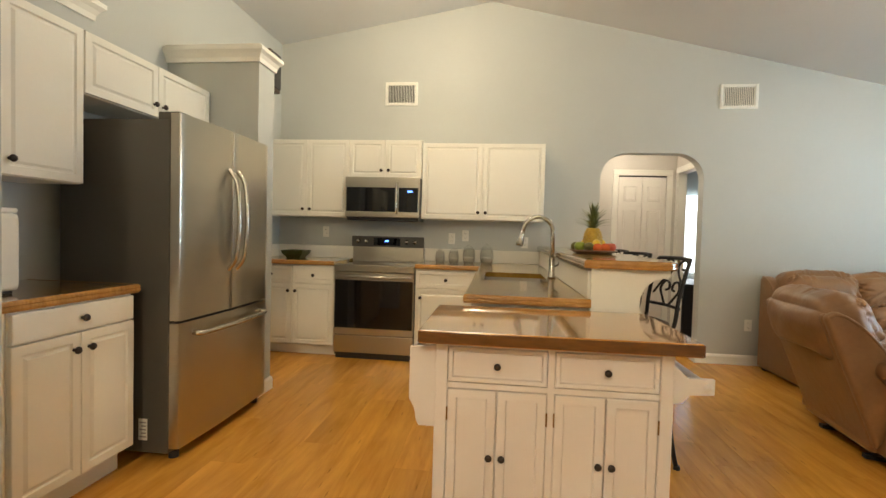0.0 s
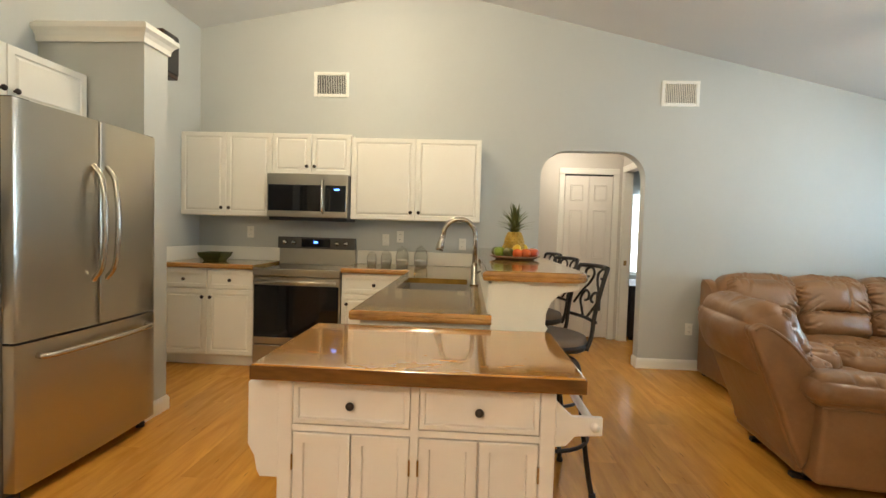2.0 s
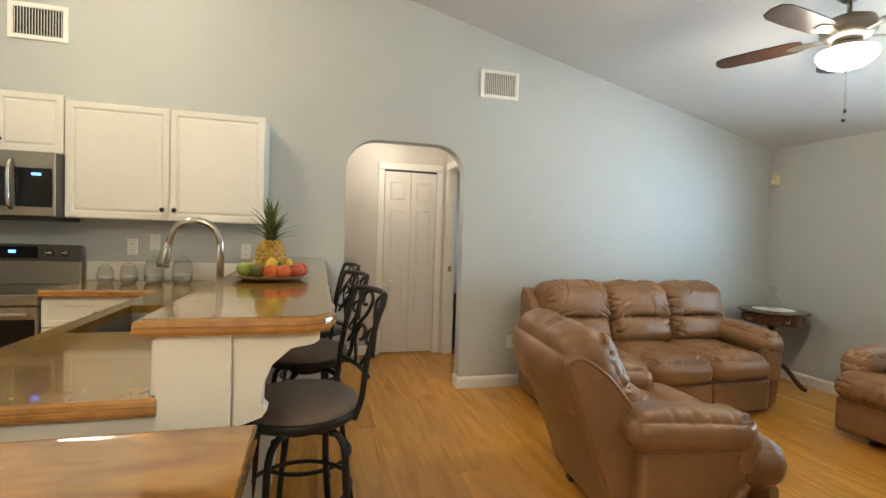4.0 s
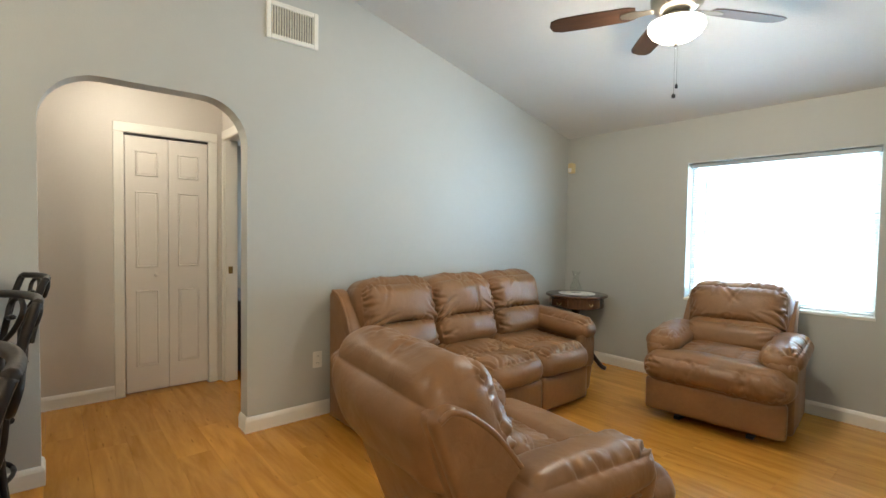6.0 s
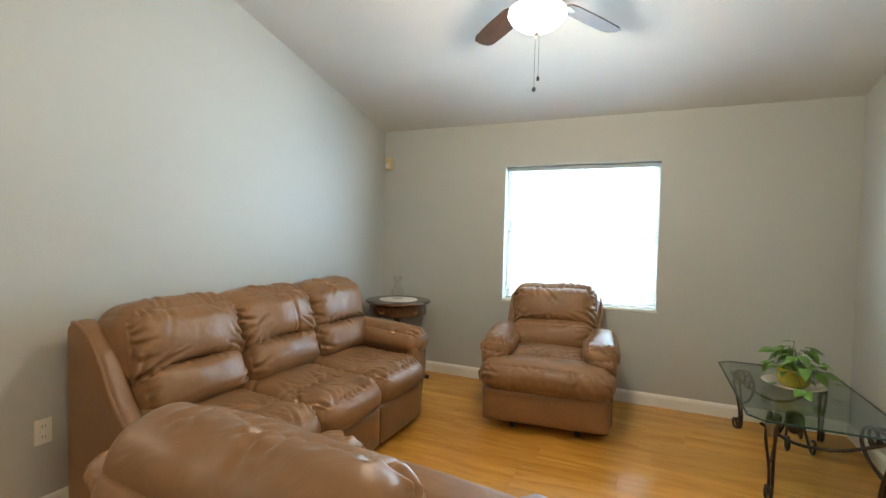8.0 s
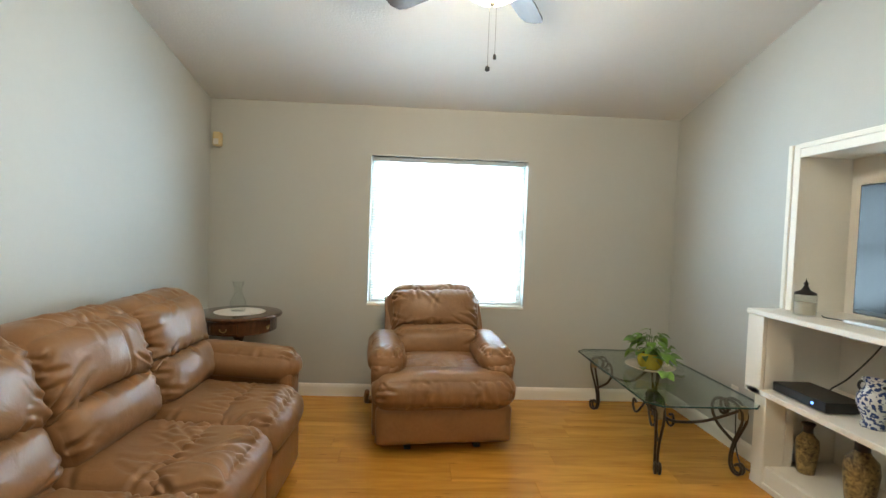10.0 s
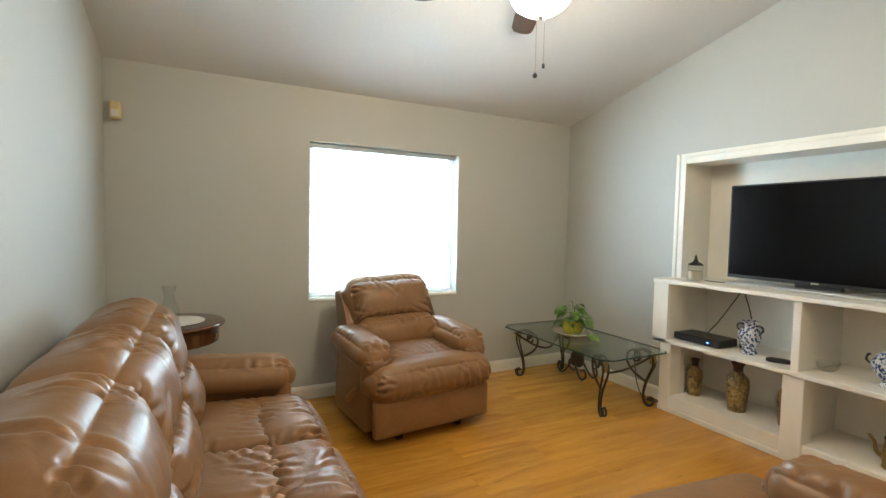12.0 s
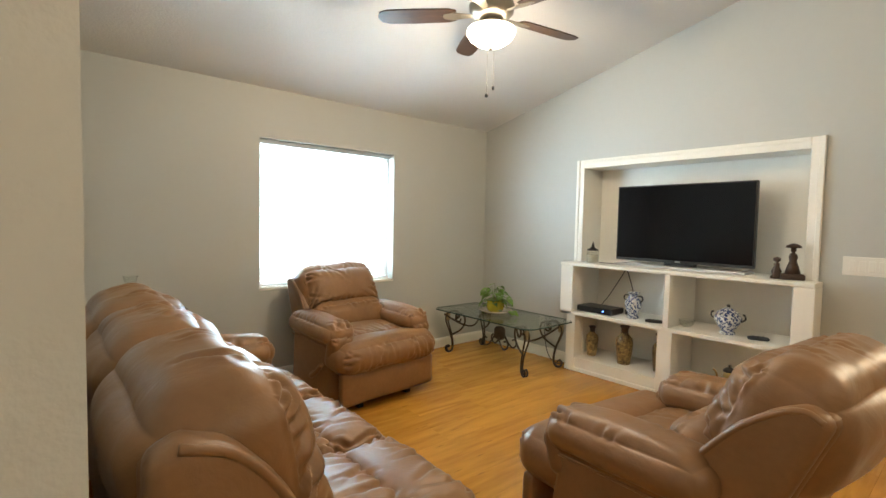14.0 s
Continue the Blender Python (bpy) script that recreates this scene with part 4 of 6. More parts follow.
def padded(name, parent, m, *args, **kw):
    ob = part(name, cushion(*args, **kw), LEATHER, parent, smooth=True)
    ob.matrix_basis = m
    return ob


def upholstered(name, points, a0, a1, parent, axis="y", bevel=0.018):
    """A covered board: an outline pushed across, with soft edges."""
    bm = prism(points, a0, a1, axis)
    bmesh.ops.bevel(bm, geom=bm.edges[:], offset=bevel, segments=3, affect="EDGES", profile=0.55)
    ob = part(name, bm, LEATHER, parent)
    return smooth_flat(ob, 50)


SEAT_FOLDS = [("top", 12, 0.08, 0.26), ("bottom", 10, 0.05, 0.2), ("left", 8, 0.06, 0.24), ("right", 8, 0.06, 0.24)]
BACK_FOLDS = [("top", 9, 0.10, 0.30), ("bottom", 8, 0.05, 0.16), ("corner_l", 7, 0.08, 0.28), ("corner_r", 7, 0.08, 0.28), ("left", 7, 0.04, 0.14), ("right", 7, 0.04, 0.14)]
LUMBAR_FOLDS = [("top", 4, 0.04, 0.1), ("left", 4, 0.05, 0.16), ("right", 4, 0.05, 0.16)]
FRONT_FOLDS = [("top", 12, 0.06, 0.2), ("bottom", 14, 0.05, 0.18), ("left", 3, 0.05, 0.14), ("right", 3, 0.05, 0.14)]
ARM_FOLDS = [("top", 8, 0.05, 0.15), ("left", 4, 0.03, 0.09), ("right", 5, 0.03, 0.1)]


def recliner(label, place, seed=0.0, lean=0.0, W=0.45, ext=0.0):
    """Forward is +x, the base's back edge at x 0, the middle at y 0. lean tips the back, ext slides the footrest out."""
    s = thing("recliner", label, "armchair", "leather recliners", place)
    B = W - 0.085
    part("base", box(0.10, 0.56, -0.25, 0.25, 0.03, 0.085, 0.01), BLACK, s, "dark rocker base")
    for y in (-0.22, 0.22):
        rocker = prism([(0.06, 0.012), (0.20, 0.0), (0.46, 0.0), (0.62, 0.012), (0.62, 0.035), (0.06, 0.035)], y - 0.02, y + 0.02, "y")
        part("rocker", rocker, BLACK, s)
    upholstered("seat_box", [(0.02, 0.085), (0.645, 0.07), (0.655, 0.30), (0.02, 0.32)], -W + 0.13, W - 0.13, s)
    padded("footrest_panel", s, pose(0.655 + ext, 0, 0.180), 0.07, 2 * W - 0.05, 0.235, 0.03, (0.016, 0, 0), 0.003, seed + 1, 16)
    padded("footrest", s, pose(0.585 + ext, 0, 0.375), 0.28, 2 * W - 0.01, 0.21, 0.092, (0.02, 0.012, 0.025), 0.006, seed + 2, 64, face="x", creases=FRONT_FOLDS, depth=0.012)
    padded("seat_cushion", s, pose(0.30, 0, 0.405, 0, 4, 0), 0.52, 2 * W - 0.30, 0.18, 0.075, (0.0, 0.0, 0.035), 0.006, seed + 3, 56, face="z", creases=SEAT_FOLDS, depth=0.009)
    # the back: an outer shell that leans away, wings, and two cushions
    upholstered("back_shell", [(0.03, 0.10), (0.10, 0.12), (-0.08 - lean, 0.83), (-0.17 - lean, 0.855), (-0.205 - lean, 0.825)], -B + 0.03, B - 0.03, s, bevel=0.03)
    for side in (-1, 1):
        y0, y1 = sorted((side * (B - 0.075), side * B))
        wing = upholstered("wing", [(0.035, 0.11), (0.13, 0.30), (0.15, 0.54), (0.09 - lean * 0.3, 0.64), (0.01 - lean * 0.7, 0.76), (-0.07 - lean, 0.835), (-0.14 - lean, 0.865), (-0.20 - lean, 0.83)], y0, y1, s, bevel=0.026)
        yo = side * (B - 0.007)
        line = [(0.136, yo, 0.53), (0.08 - lean * 0.3, yo, 0.628), (0.0 - lean * 0.7, yo, 0.748), (-0.077 - lean, yo, 0.822), (-0.138 - lean, yo, 0.846), (-0.178 - lean, yo, 0.828)]
        part("piping", tube(smooth_line(line, 4), 0.010, 8), LEATHER, wing, smooth=True)
        arm = upholstered("arm", [(0.05, 0.085), (0.565, 0.07), (0.565, 0.28), (0.545, 0.40), (0.54, 0.52), (0.08, 0.55)], *sorted((side * (W - 0.155), side * (W - 0.005))), s, bevel=0.024)
        line = [(0.06, side * (W - 0.004), 0.475), (0.30, side * (W - 0.004), 0.468), (0.535, side * (W - 0.004), 0.455)]
        part("piping", tube(smooth_line(line, 4), 0.005, 6), LEATHER, arm, smooth=True)
        padded("arm_pad", s, pose(0.305, side * (W - 0.088), 0.545, 0, 3, 0), 0.59, 0.225, 0.145, 0.07, (0.012, 0.014, 0.03), 0.006, seed + 4 + side, 52, face="z", creases=ARM_FOLDS, depth=0.010)
        padded("arm_front", arm, pose(0.555, side * (W - 0.084), 0.455, 0, 12, 0), 0.10, 0.185, 0.19, 0.048, (0.016, 0, 0), 0.006, seed + 6 + side, 26, face="x", creases=[("top", 5, 0.03, 0.09), ("left", 2, 0.03, 0.06), ("right", 2, 0.03, 0.06)], depth=0.006)
    padded("back_cushion", s, pose(-0.035 - lean * 1.05, 0, 0.742, 0, -18 - lean * 90, 0), 0.27, 2 * B - 0.035, 0.39, 0.115, (0.055, 0.0, 0.03), 0.012, seed + 8, 68, face="x", creases=BACK_FOLDS, depth=0.012, scallop=0.06, over=0.18)
    padded("lumbar_cushion", s, pose(0.125 - lean * 0.3, 0, 0.555, 0, -14 - lean * 60, 0), 0.22, 2 * B - 0.09, 0.25, 0.095, (0.035, 0, 0.02), 0.006, seed + 9, 48, face="x", creases=LUMBAR_FOLDS, depth=0.010)
    bm = tube(smooth_line([(0.36, -W + 0.002, 0.235), (0.38, -W - 0.028, 0.235), (0.45, -W - 0.035, 0.275), (0.52, -W - 0.03, 0.345)], 4), 0.018, 8, [1.5, 1.4, 1.3, 1.1, 1.0, 1.0, 1.0, 1.0, 1.0, 1.0, 0.95, 0.9, 0.8])
    part("lever", bm, LEATHER, s, "leather-covered recliner lever", smooth=True)
    return s


recliner("tan leather recliner with puffy back beneath the window", pose(5.685, 3.675, 0, 0, 0, 186.0), 1.0, 0.0, 0.445)
recliner("tan leather recliner turned towards the window", pose(2.675, 3.64, 0, 0, 0, -6.0), 4.2, 0.05, 0.465, 0.06)


def sofa(place):
    """Forward is +x, along the wall is y, three seats."""
    s = thing("sofa", "tan leather three-seat sofa with creased puffy cushions", "sofa", place=place)
    W = 0.98
    upholstered("back_shell", [(0.0, 0.03), (0.13, 0.03), (0.08, 0.80), (0.03, 0.87), (-0.02, 0.86)], -W + 0.02, W - 0.02, s, bevel=0.03)
    lo, hi = -W + 0.10, W - 0.19
    sw = (hi - lo) / 3
    upholstered("seat_box", [(0.10, 0.03), (0.86, 0.03), (0.86, 0.30), (0.10, 0.30)], lo - 0.02, hi + 0.02, s, bevel=0.012)
    for side in (-1, 1):
        low = side < 0
        shape = [(-0.01, 0.025), (0.80, 0.025), (0.83, 0.30), (0.80, 0.40 if low else 0.46), (0.50 if low else 0.42, 0.42 if low else 0.54), (0.33, 0.58) if low else (0.26, 0.58), (0.22, 0.78) if low else (0.14, 0.72), (0.13, 0.88) if low else (0.09, 0.80), (0.04, 0.915) if low else (0.04, 0.84), (-0.02, 0.885 if low else 0.81)]
        end = upholstered("side_panel", shape, *sorted((side * (W - 0.10), side * W)), s, bevel=0.03)
        yo = side * (W - 0.008)
        line = [(0.49, yo, 0.412), (0.32, yo, 0.572), (0.208, yo, 0.77), (0.122, yo, 0.866), (0.03, yo, 0.902)] if low else [(0.40, yo, 0.53), (0.26, yo, 0.575), (0.138, yo, 0.715), (0.085, yo, 0.80), (0.03, yo, 0.845)]
        part("piping", tube(smooth_line(line, 4), 0.011, 8), LEATHER, end, smooth=True)
        if low:
            padded("arm", s, pose(0.46, -W + 0.125, 0.425, 0, 3, 0), 0.50, 0.20, 0.17, 0.083, (0.02, 0.01, 0.02), 0.006, 19, 44, face="z", creases=ARM_FOLDS, depth=0.009)
        else:
            padded("arm", s, pose(0.50, W - 0.10, 0.555, 0, 4, 0), 0.72, 0.225, 0.18, 0.088, (0.02, 0.014, 0.025), 0.006, 21, 52, face="z", creases=ARM_FOLDS, depth=0.009)
            padded("arm_front", end, pose(0.80, W - 0.10, 0.38), 0.08, 0.195, 0.30, 0.038, (0.016, 0, 0), 0.004, 25, 26, face="x", creases=[("top", 5, 0.04, 0.1)], depth=0.006)
    bw = (W - 0.075 - lo) / 3
    for k in range(3):
        y = lo + sw * (k + 0.5)
        yb = lo + bw * (k + 0.5)
        padded("front_panel", s, pose(0.875, y, 0.155), 0.05, sw - 0.006, 0.245, 0.02, (0.012, 0, 0), 0.003, 30 + k, 12)
        padded("seat_cushion", s, pose(0.42, y, 0.375, 0, 2, 0), 0.56, sw + 0.012, 0.195, 0.07, (0.0, 0.0, 0.03), 0.006, 33 + k, 60, face="z", creases=SEAT_FOLDS, depth=0.010)
        padded("seat_front", s, pose(0.760, y, 0.358), 0.32, sw + 0.014, 0.22, 0.10, (0.03, 0.0, 0.02), 0.006, 36 + k, 64, face="z", creases=FRONT_FOLDS, depth=0.012)
        padded("back_cushion", s, pose(0.155, yb, 0.757, 0, -12, 0), 0.32, bw + 0.055, 0.40, 0.115, (0.055, 0.0, 0.025), 0.012, 39 + k * 1.7, 72, face="x", creases=BACK_FOLDS, depth=0.012, scallop=0.075, over=0.22, seam=0.09 if k == 1 else None)
        padded("lumbar_cushion", s, pose(0.270, yb, 0.56, 0, -22, 0), 0.23, bw - 0.01, 0.27, 0.09, (0.055, 0.0, 0.02), 0.010, 45 + k, 48, face="x", creases=LUMBAR_FOLDS, depth=0.010)
    for y in (-W + 0.06, W - 0.06):
        for x in (0.05, 0.75):
            part("foot", box(x - 0.025, x + 0.025, y - 0.025, y + 0.025, 0.0, 0.035, 0.004), BLACK, s)
    return s


sofa(pose(4.105, 5.35, 0, 0, 0, -90))

# drum side table
BRASS = material("aged_brass", (0.36, 0.24, 0.09, 1), 0.35, 0.9, spread=0.15)
LACE = material("white_lace_cloth", (0.75, 0.72, 0.66, 1), 0.9, spread=0.1, scale=40, bump=0.3, bump_scale=200)
drum = thing("side_table", "round mahogany drum table with a brass drawer pull", "table", place=pose(5.655, 5.09, 0))
part("tabletop", lathe([(0, 0.70), (0.285, 0.70), (0.297, 0.706), (0.30, 0.715), (0.294, 0.724), (0.28, 0.727), (0.0, 0.728)], 40), MAHOGANY, drum, smooth=True)
part("apron", lathe([(0, 0.60), (0.255, 0.60), (0.262, 0.606), (0.262, 0.70), (0, 0.70)], 40), MAHOGANY, drum)
part("drawer_front", box(-0.275, -0.258, -0.09, 0.09, 0.618, 0.685, 0.003), MAHOGANY, drum)
part("drawer_pull", tube(arc((-0.283, 0, 0.655), 0.022, 180, 360, 10, "yz"), 0.004, 6), BRASS, drum, "small brass bail pull")
bm = tube(arc((-0.12, -0.245, 0.655), 0.022, 180, 360, 10, "xz"), 0.004, 6)
part("drawer_pull", bm, BRASS, drum, "small brass bail pull")
part("column", lathe([(0, 0.16), (0.045, 0.16), (0.05, 0.20), (0.028, 0.24), (0.035, 0.32), (0.026, 0.40), (0.03, 0.52), (0.05, 0.57), (0.05, 0.60), (0, 0.60)], 20), WALNUT, drum, smooth=True)
for k in range(3):
    a = radians(170 + 120 * k)
    line = [(0.03, 0.20), (0.11, 0.20), (0.19, 0.11), (0.26, 0.035), (0.30, 0.022)]
    part("foot", tube(smooth_line([(r * math.cos(a), r * math.sin(a), z) for r, z in line], 5), 0.022, 8, [1.1 - 0.012 * j for j in range(21)]), WALNUT, drum, smooth=True)
doily = single("doily", lathe([(0, 0), (0.17, 0), (0.175, 0.002), (0.17, 0.003), (0, 0.003)], 36, (0, 0, 0)), LACE, "round white lace doily on the drum table", "doily")
doily.matrix_basis = pose(5.645, 5.08, 0.7285)
carafe = single("glass_carafe", lathe([(0, 0.0), (0.05, 0.0), (0.056, 0.02), (0.055, 0.07), (0.03, 0.12), (0.026, 0.16), (0.042, 0.215), (0.040, 0.215), (0.023, 0.16), (0.027, 0.12), (0.051, 0.07), (0.051, 0.02), (0.045, 0.006), (0, 0.006)], 24), THINGLASS, "small clear glass carafe on the doily", "carafe", smooth=True)
carafe.matrix_basis = pose(5.655, 5.10, 0.732)

# glass coffee table
SCROLL = material("scrolled_bronze_iron", (0.075, 0.052, 0.034, 1), 0.42, 0.75, spread=0.3, scale=14, bump=0.15, bump_scale=70)
GILT = material("gilt_leaf_mount", (0.33, 0.25, 0.14, 1), 0.5, 0.6, spread=0.3, scale=20, bump=0.3, bump_scale=60)
GLASSEDGE = material("dark_green_glass_edge", (0.03, 0.075, 0.065, 1), 0.12, spread=0.2)
table = thing("coffee_table", "glass-topped coffee table with scrolled bronze legs", "table", place=pose(5.285, 2.17, 0))
TL, TW = 0.625, 0.335
pts = [(-TL + 0.07, -TW), (TL - 0.07, -TW), (TL, -TW + 0.07), (TL, TW - 0.07), (TL - 0.07, TW), (-TL + 0.07, TW), (-TL, TW - 0.07), (-TL, -TW + 0.07)]
rim = [(x, y, 0.4475) for x, y in pts]
part("bevelled_edge", tube([((rim[0][0] + rim[-1][0]) / 2, (rim[0][1] + rim[-1][1]) / 2, 0.4475)] + rim + [((rim[0][0] + rim[-1][0]) / 2, (rim[0][1] + rim[-1][1]) / 2, 0.4475)], 0.0055, 6), GLASSEDGE, table, "dark green glass edge")
part("tabletop", prism(pts, 0.442, 0.452, "z", 0.002), TABLEGLASS, table, "clear bevelled glass top")


def ribbon(points, r=0.009, bm=None):
    return tube(smooth_line(points, 6), r, 8, bm=bm)


for sx in (-1, 1):
    for sy in (-1, 1):
        d = Vector((sx, sy * 0.35, 0)).normalized()
        base_p = Vector((sx * (TL - 0.20), sy * (TW - 0.12) - 0.025, 0))

        def at(u, z, side=0.0):
            p = base_p + d * u + Vector((-d.y, d.x, 0)) * side
            return (p.x, p.y, z)
        bm = bmesh.new()
        for side in (-0.02, 0.02):
            ribbon([at(-0.005, 0.355, side), at(-0.03, 0.375, side), at(-0.035, 0.41, side), at(0.0, 0.432, side), at(0.055, 0.425, side), at(0.095, 0.385, side), at(0.10, 0.33, side), at(0.075, 0.26, side * 0.8), at(0.045, 0.18, side * 0.5), at(0.03, 0.10, side * 0.4), at(0.035, 0.045, side * 0.4), at(0.06, 0.016, side * 0.5), at(0.095, 0.022, side * 0.6), at(0.105, 0.055, side * 0.6), at(0.085, 0.075, side * 0.6), at(0.065, 0.06, side * 0.6)], 0.008, bm)
        leg = part("leg", bm, SCROLL, table, "scrolled bronze ribbon leg", smooth=True)
        mount = cushion(0.036, 0.05, 0.085, 0.017, (0, 0, 0), 0.004, 60 + sx + sy, 8)
        mount.transform(Matrix.Translation(at(0.088, 0.375)))
        part("leaf_mount", mount, GILT, leg, "gilt leaf ornament", smooth=True)
        bm = bmesh.new()
        ribbon([at(0.045, 0.19), at(0.0, 0.215), at(-0.065, 0.26), at(-0.105, 0.33), at(-0.095, 0.395), at(-0.045, 0.42), at(-0.005, 0.395), at(-0.01, 0.345), at(-0.045, 0.335), at(-0.06, 0.365)], 0.009, bm)
        part("brace", bm, SCROLL, leg, smooth=True)
    bm = bmesh.new()
    ribbon([(sx * (TL - 0.11), -TW + 0.07, 0.40), (sx * (TL - 0.20), -0.12, 0.30), (sx * (TL - 0.24), 0, 0.27), (sx * (TL - 0.20), 0.12, 0.30), (sx * (TL - 0.11), TW - 0.07, 0.40)], 0.009, bm)
    part("end_stretcher", bm, SCROLL, table, smooth=True)
for sy in (-1, 1):
    for sx in (-1, 1):
        bm = bmesh.new()
        ribbon([(0, sy * 0.03, 0.30), (sx * 0.05, sy * 0.05, 0.20), (sx * 0.11, sy * 0.06, 0.14), (sx * 0.16, sy * 0.06, 0.17), (sx * 0.15, sy * 0.06, 0.22), (sx * 0.11, sy * 0.06, 0.21)], 0.008, bm)
        part("centre_scroll", bm, SCROLL, table, smooth=True)
bm = cushion(0.11, 0.09, 0.13, 0.04, (0, 0, 0), 0.004, 66, 8)
bm.transform(Matrix.Translation((0, 0, 0.27)))
part("centre_mount", bm, SCROLL, table, smooth=True)

# potted plant on the coffee table
PLATE = material("cream_glaze", (0.62, 0.57, 0.47, 1), 0.25, spread=0.08)
POT = material("yellow_green_glaze", (0.46, 0.40, 0.045, 1), 0.22, spread=0.25, scale=9)
SOIL = material("potting_soil", (0.03, 0.02, 0.013, 1), 0.95, spread=0.4, bump=0.5)
LEAF = material("glossy_green_leaf", (0.13, 0.27, 0.045, 1), 0.33, spread=0.35, scale=18, random_tone=0.35)
STEM = material("green_stem", (0.10, 0.17, 0.05, 1), 0.5, spread=0.2)
PLX, PLY = 5.35, 2.17
dish = single("plant_saucer", lathe([(0, 0), (0.07, 0), (0.13, 0.018), (0.165, 0.035), (0.16, 0.038), (0.12, 0.024), (0.06, 0.012), (0, 0.012)], 36), PLATE, "wide cream saucer under the plant", "saucer", smooth=True)
dish.matrix_basis = pose(PLX, PLY, 0.4525)
plant = thing("potted_plant", "leafy green pothos in a yellow-green glazed pot", "plant", place=pose(PLX, PLY, 0.466))
part("pot", lathe([(0, 0), (0.055, 0), (0.075, 0.02), (0.085, 0.06), (0.08, 0.095), (0.086, 0.11), (0.08, 0.112), (0.07, 0.09), (0, 0.088)], 28), POT, plant, smooth=True)
part("soil", lathe([(0, 0.0885), (0.07, 0.0885), (0.068, 0.094), (0, 0.098)], 20), SOIL, plant)


def leaf_bm(length, width, bend):
    bm = bmesh.new()
    rows = []
    for k in range(7):
        u = k / 6
        w = width * math.sin(math.pi * min(u ** 0.75, 1)) ** 0.9 * (1 - 0.25 * u)
        x, z = length * u, -bend * u * u * length
        rows.append([bm.verts.new((x, -w / 2, z + 0.12 * w)), bm.verts.new((x, 0, z)), bm.verts.new((x, w / 2, z + 0.12 * w))])
    for a, b in zip(rows, rows[1:]):
        for j in range(2):
            bm.faces.new((a[j], a[j + 1], b[j + 1], b[j]))
    bmesh.ops.remove_doubles(bm, verts=bm.verts[:], dist=1e-4)
    ext = bmesh.ops.solidify(bm, geom=bm.faces[:], thickness=0.0008)
    return bm


LEAVES = [link_mesh("leaf", leaf_bm(0.072, 0.056, b), LEAF, True) for b in (0.15, 0.4, 0.7)]
rng = random.Random(11)
for k in range(64):
    a = rng.uniform(0, 2 * math.pi)
    rad = rng.uniform(0.01, 0.145)
    hgt = rng.uniform(0.10, 0.27) * (1.05 - rad * 2.5)
    if k % 9 == 0:
        rad, hgt = rng.uniform(0.16, 0.24), rng.uniform(0.0, 0.06)
        a = rng.choice([-0.9, -1.4, -0.5, 2.4, 3.3]) + rng.uniform(-0.3, 0.3)
    tip = Vector((rad * math.cos(a), rad * math.sin(a), max(hgt, 0.035)))
    if k % 2 == 0:
        part("stem", tube(smooth_line([(0.02 * math.cos(a), 0.02 * math.sin(a), 0.09), (tip.x * 0.5, tip.y * 0.5, 0.09 + (tip.z - 0.09) * 0.8 + 0.03), tip], 3), 0.002, 5), STEM, plant)
    lf = new("leaf", LEAVES[k % 3])
    lf.parent = plant
    sc = rng.uniform(0.75, 1.3)
    lf.matrix_basis = Matrix.Translation(tip) @ pose(0, 0, 0, rng.uniform(-25, 25), rng.uniform(-20, 30), math.degrees(a) + rng.uniform(-50, 50)) @ Matrix.Diagonal((sc, sc, sc, 1))

# built-in media shelves
unit = thing("media_shelves", "white built-in shelving unit under the television", "shelves")
UX0, UX1, UF, UZ = 2.942, 4.81, 1.88, 0.985
NB = YT - NDEPTH
part("top_board", box(UX0, UX1, YT + 0.002, UF + 0.012, UZ - 0.03, UZ, 0.004), TRIM, unit)
part("top_board", box(NX0 + 0.002, NX1 - 0.002, NB + 0.002, YT + 0.002, UZ - 0.03, UZ), TRIM, unit)
part("middle_shelf", box(UX0 + 0.02, UX1 - 0.02, YT + 0.002, UF, 0.515, 0.545, 0.003), TRIM, unit)
part("middle_shelf", box(NX0 + 0.002, NX1 - 0.002, NB + 0.002, YT + 0.002, 0.515, 0.545), TRIM, unit)
part("bottom_shelf", box(NX0 + 0.002, NX1 - 0.002, NB + 0.002, UF - 0.061, 0.10, 0.1245), TRIM, unit)
part("plinth", box(UX0 + 0.03, UX1 - 0.05, UF - 0.06, UF - 0.035, 0.0, 0.125, 0.004), TRIM, unit)
part("plinth_bead", box(UX0 + 0.03, UX1 - 0.05, UF - 0.036, UF - 0.022, 0.0, 0.035, 0.004), TRIM, unit)
for x0, x1 in ((UX1 - 0.125, UX1), (UX0, UX0 + 0.115)):
    part("stile", box(x0, x1, UF - 0.02, UF, 0.515, UZ - 0.031, 0.003), TRIM, unit)
part("side", box(UX1 - 0.02, UX1, YT + 0.002, UF - 0.021, 0.515, UZ - 0.031), TRIM, unit)
part("side", box(UX0, UX0 + 0.02, YT + 0.002, UF - 0.021, 0.515, UZ - 0.031), TRIM, unit)
part("inner_side", box(UX1 - 0.125, UX1 - 0.105, YT + 0.002, UF - 0.021, 0.546, UZ - 0.031), TRIM, unit)
part("inner_side", box(UX0 + 0.095, UX0 + 0.115, YT + 0.002, UF - 0.021, 0.546, UZ - 0.031), TRIM, unit)
part("divider", box(3.825, 3.868, NB + 0.003, UF - 0.002, 0.546, UZ - 0.031, 0.003), TRIM, unit)
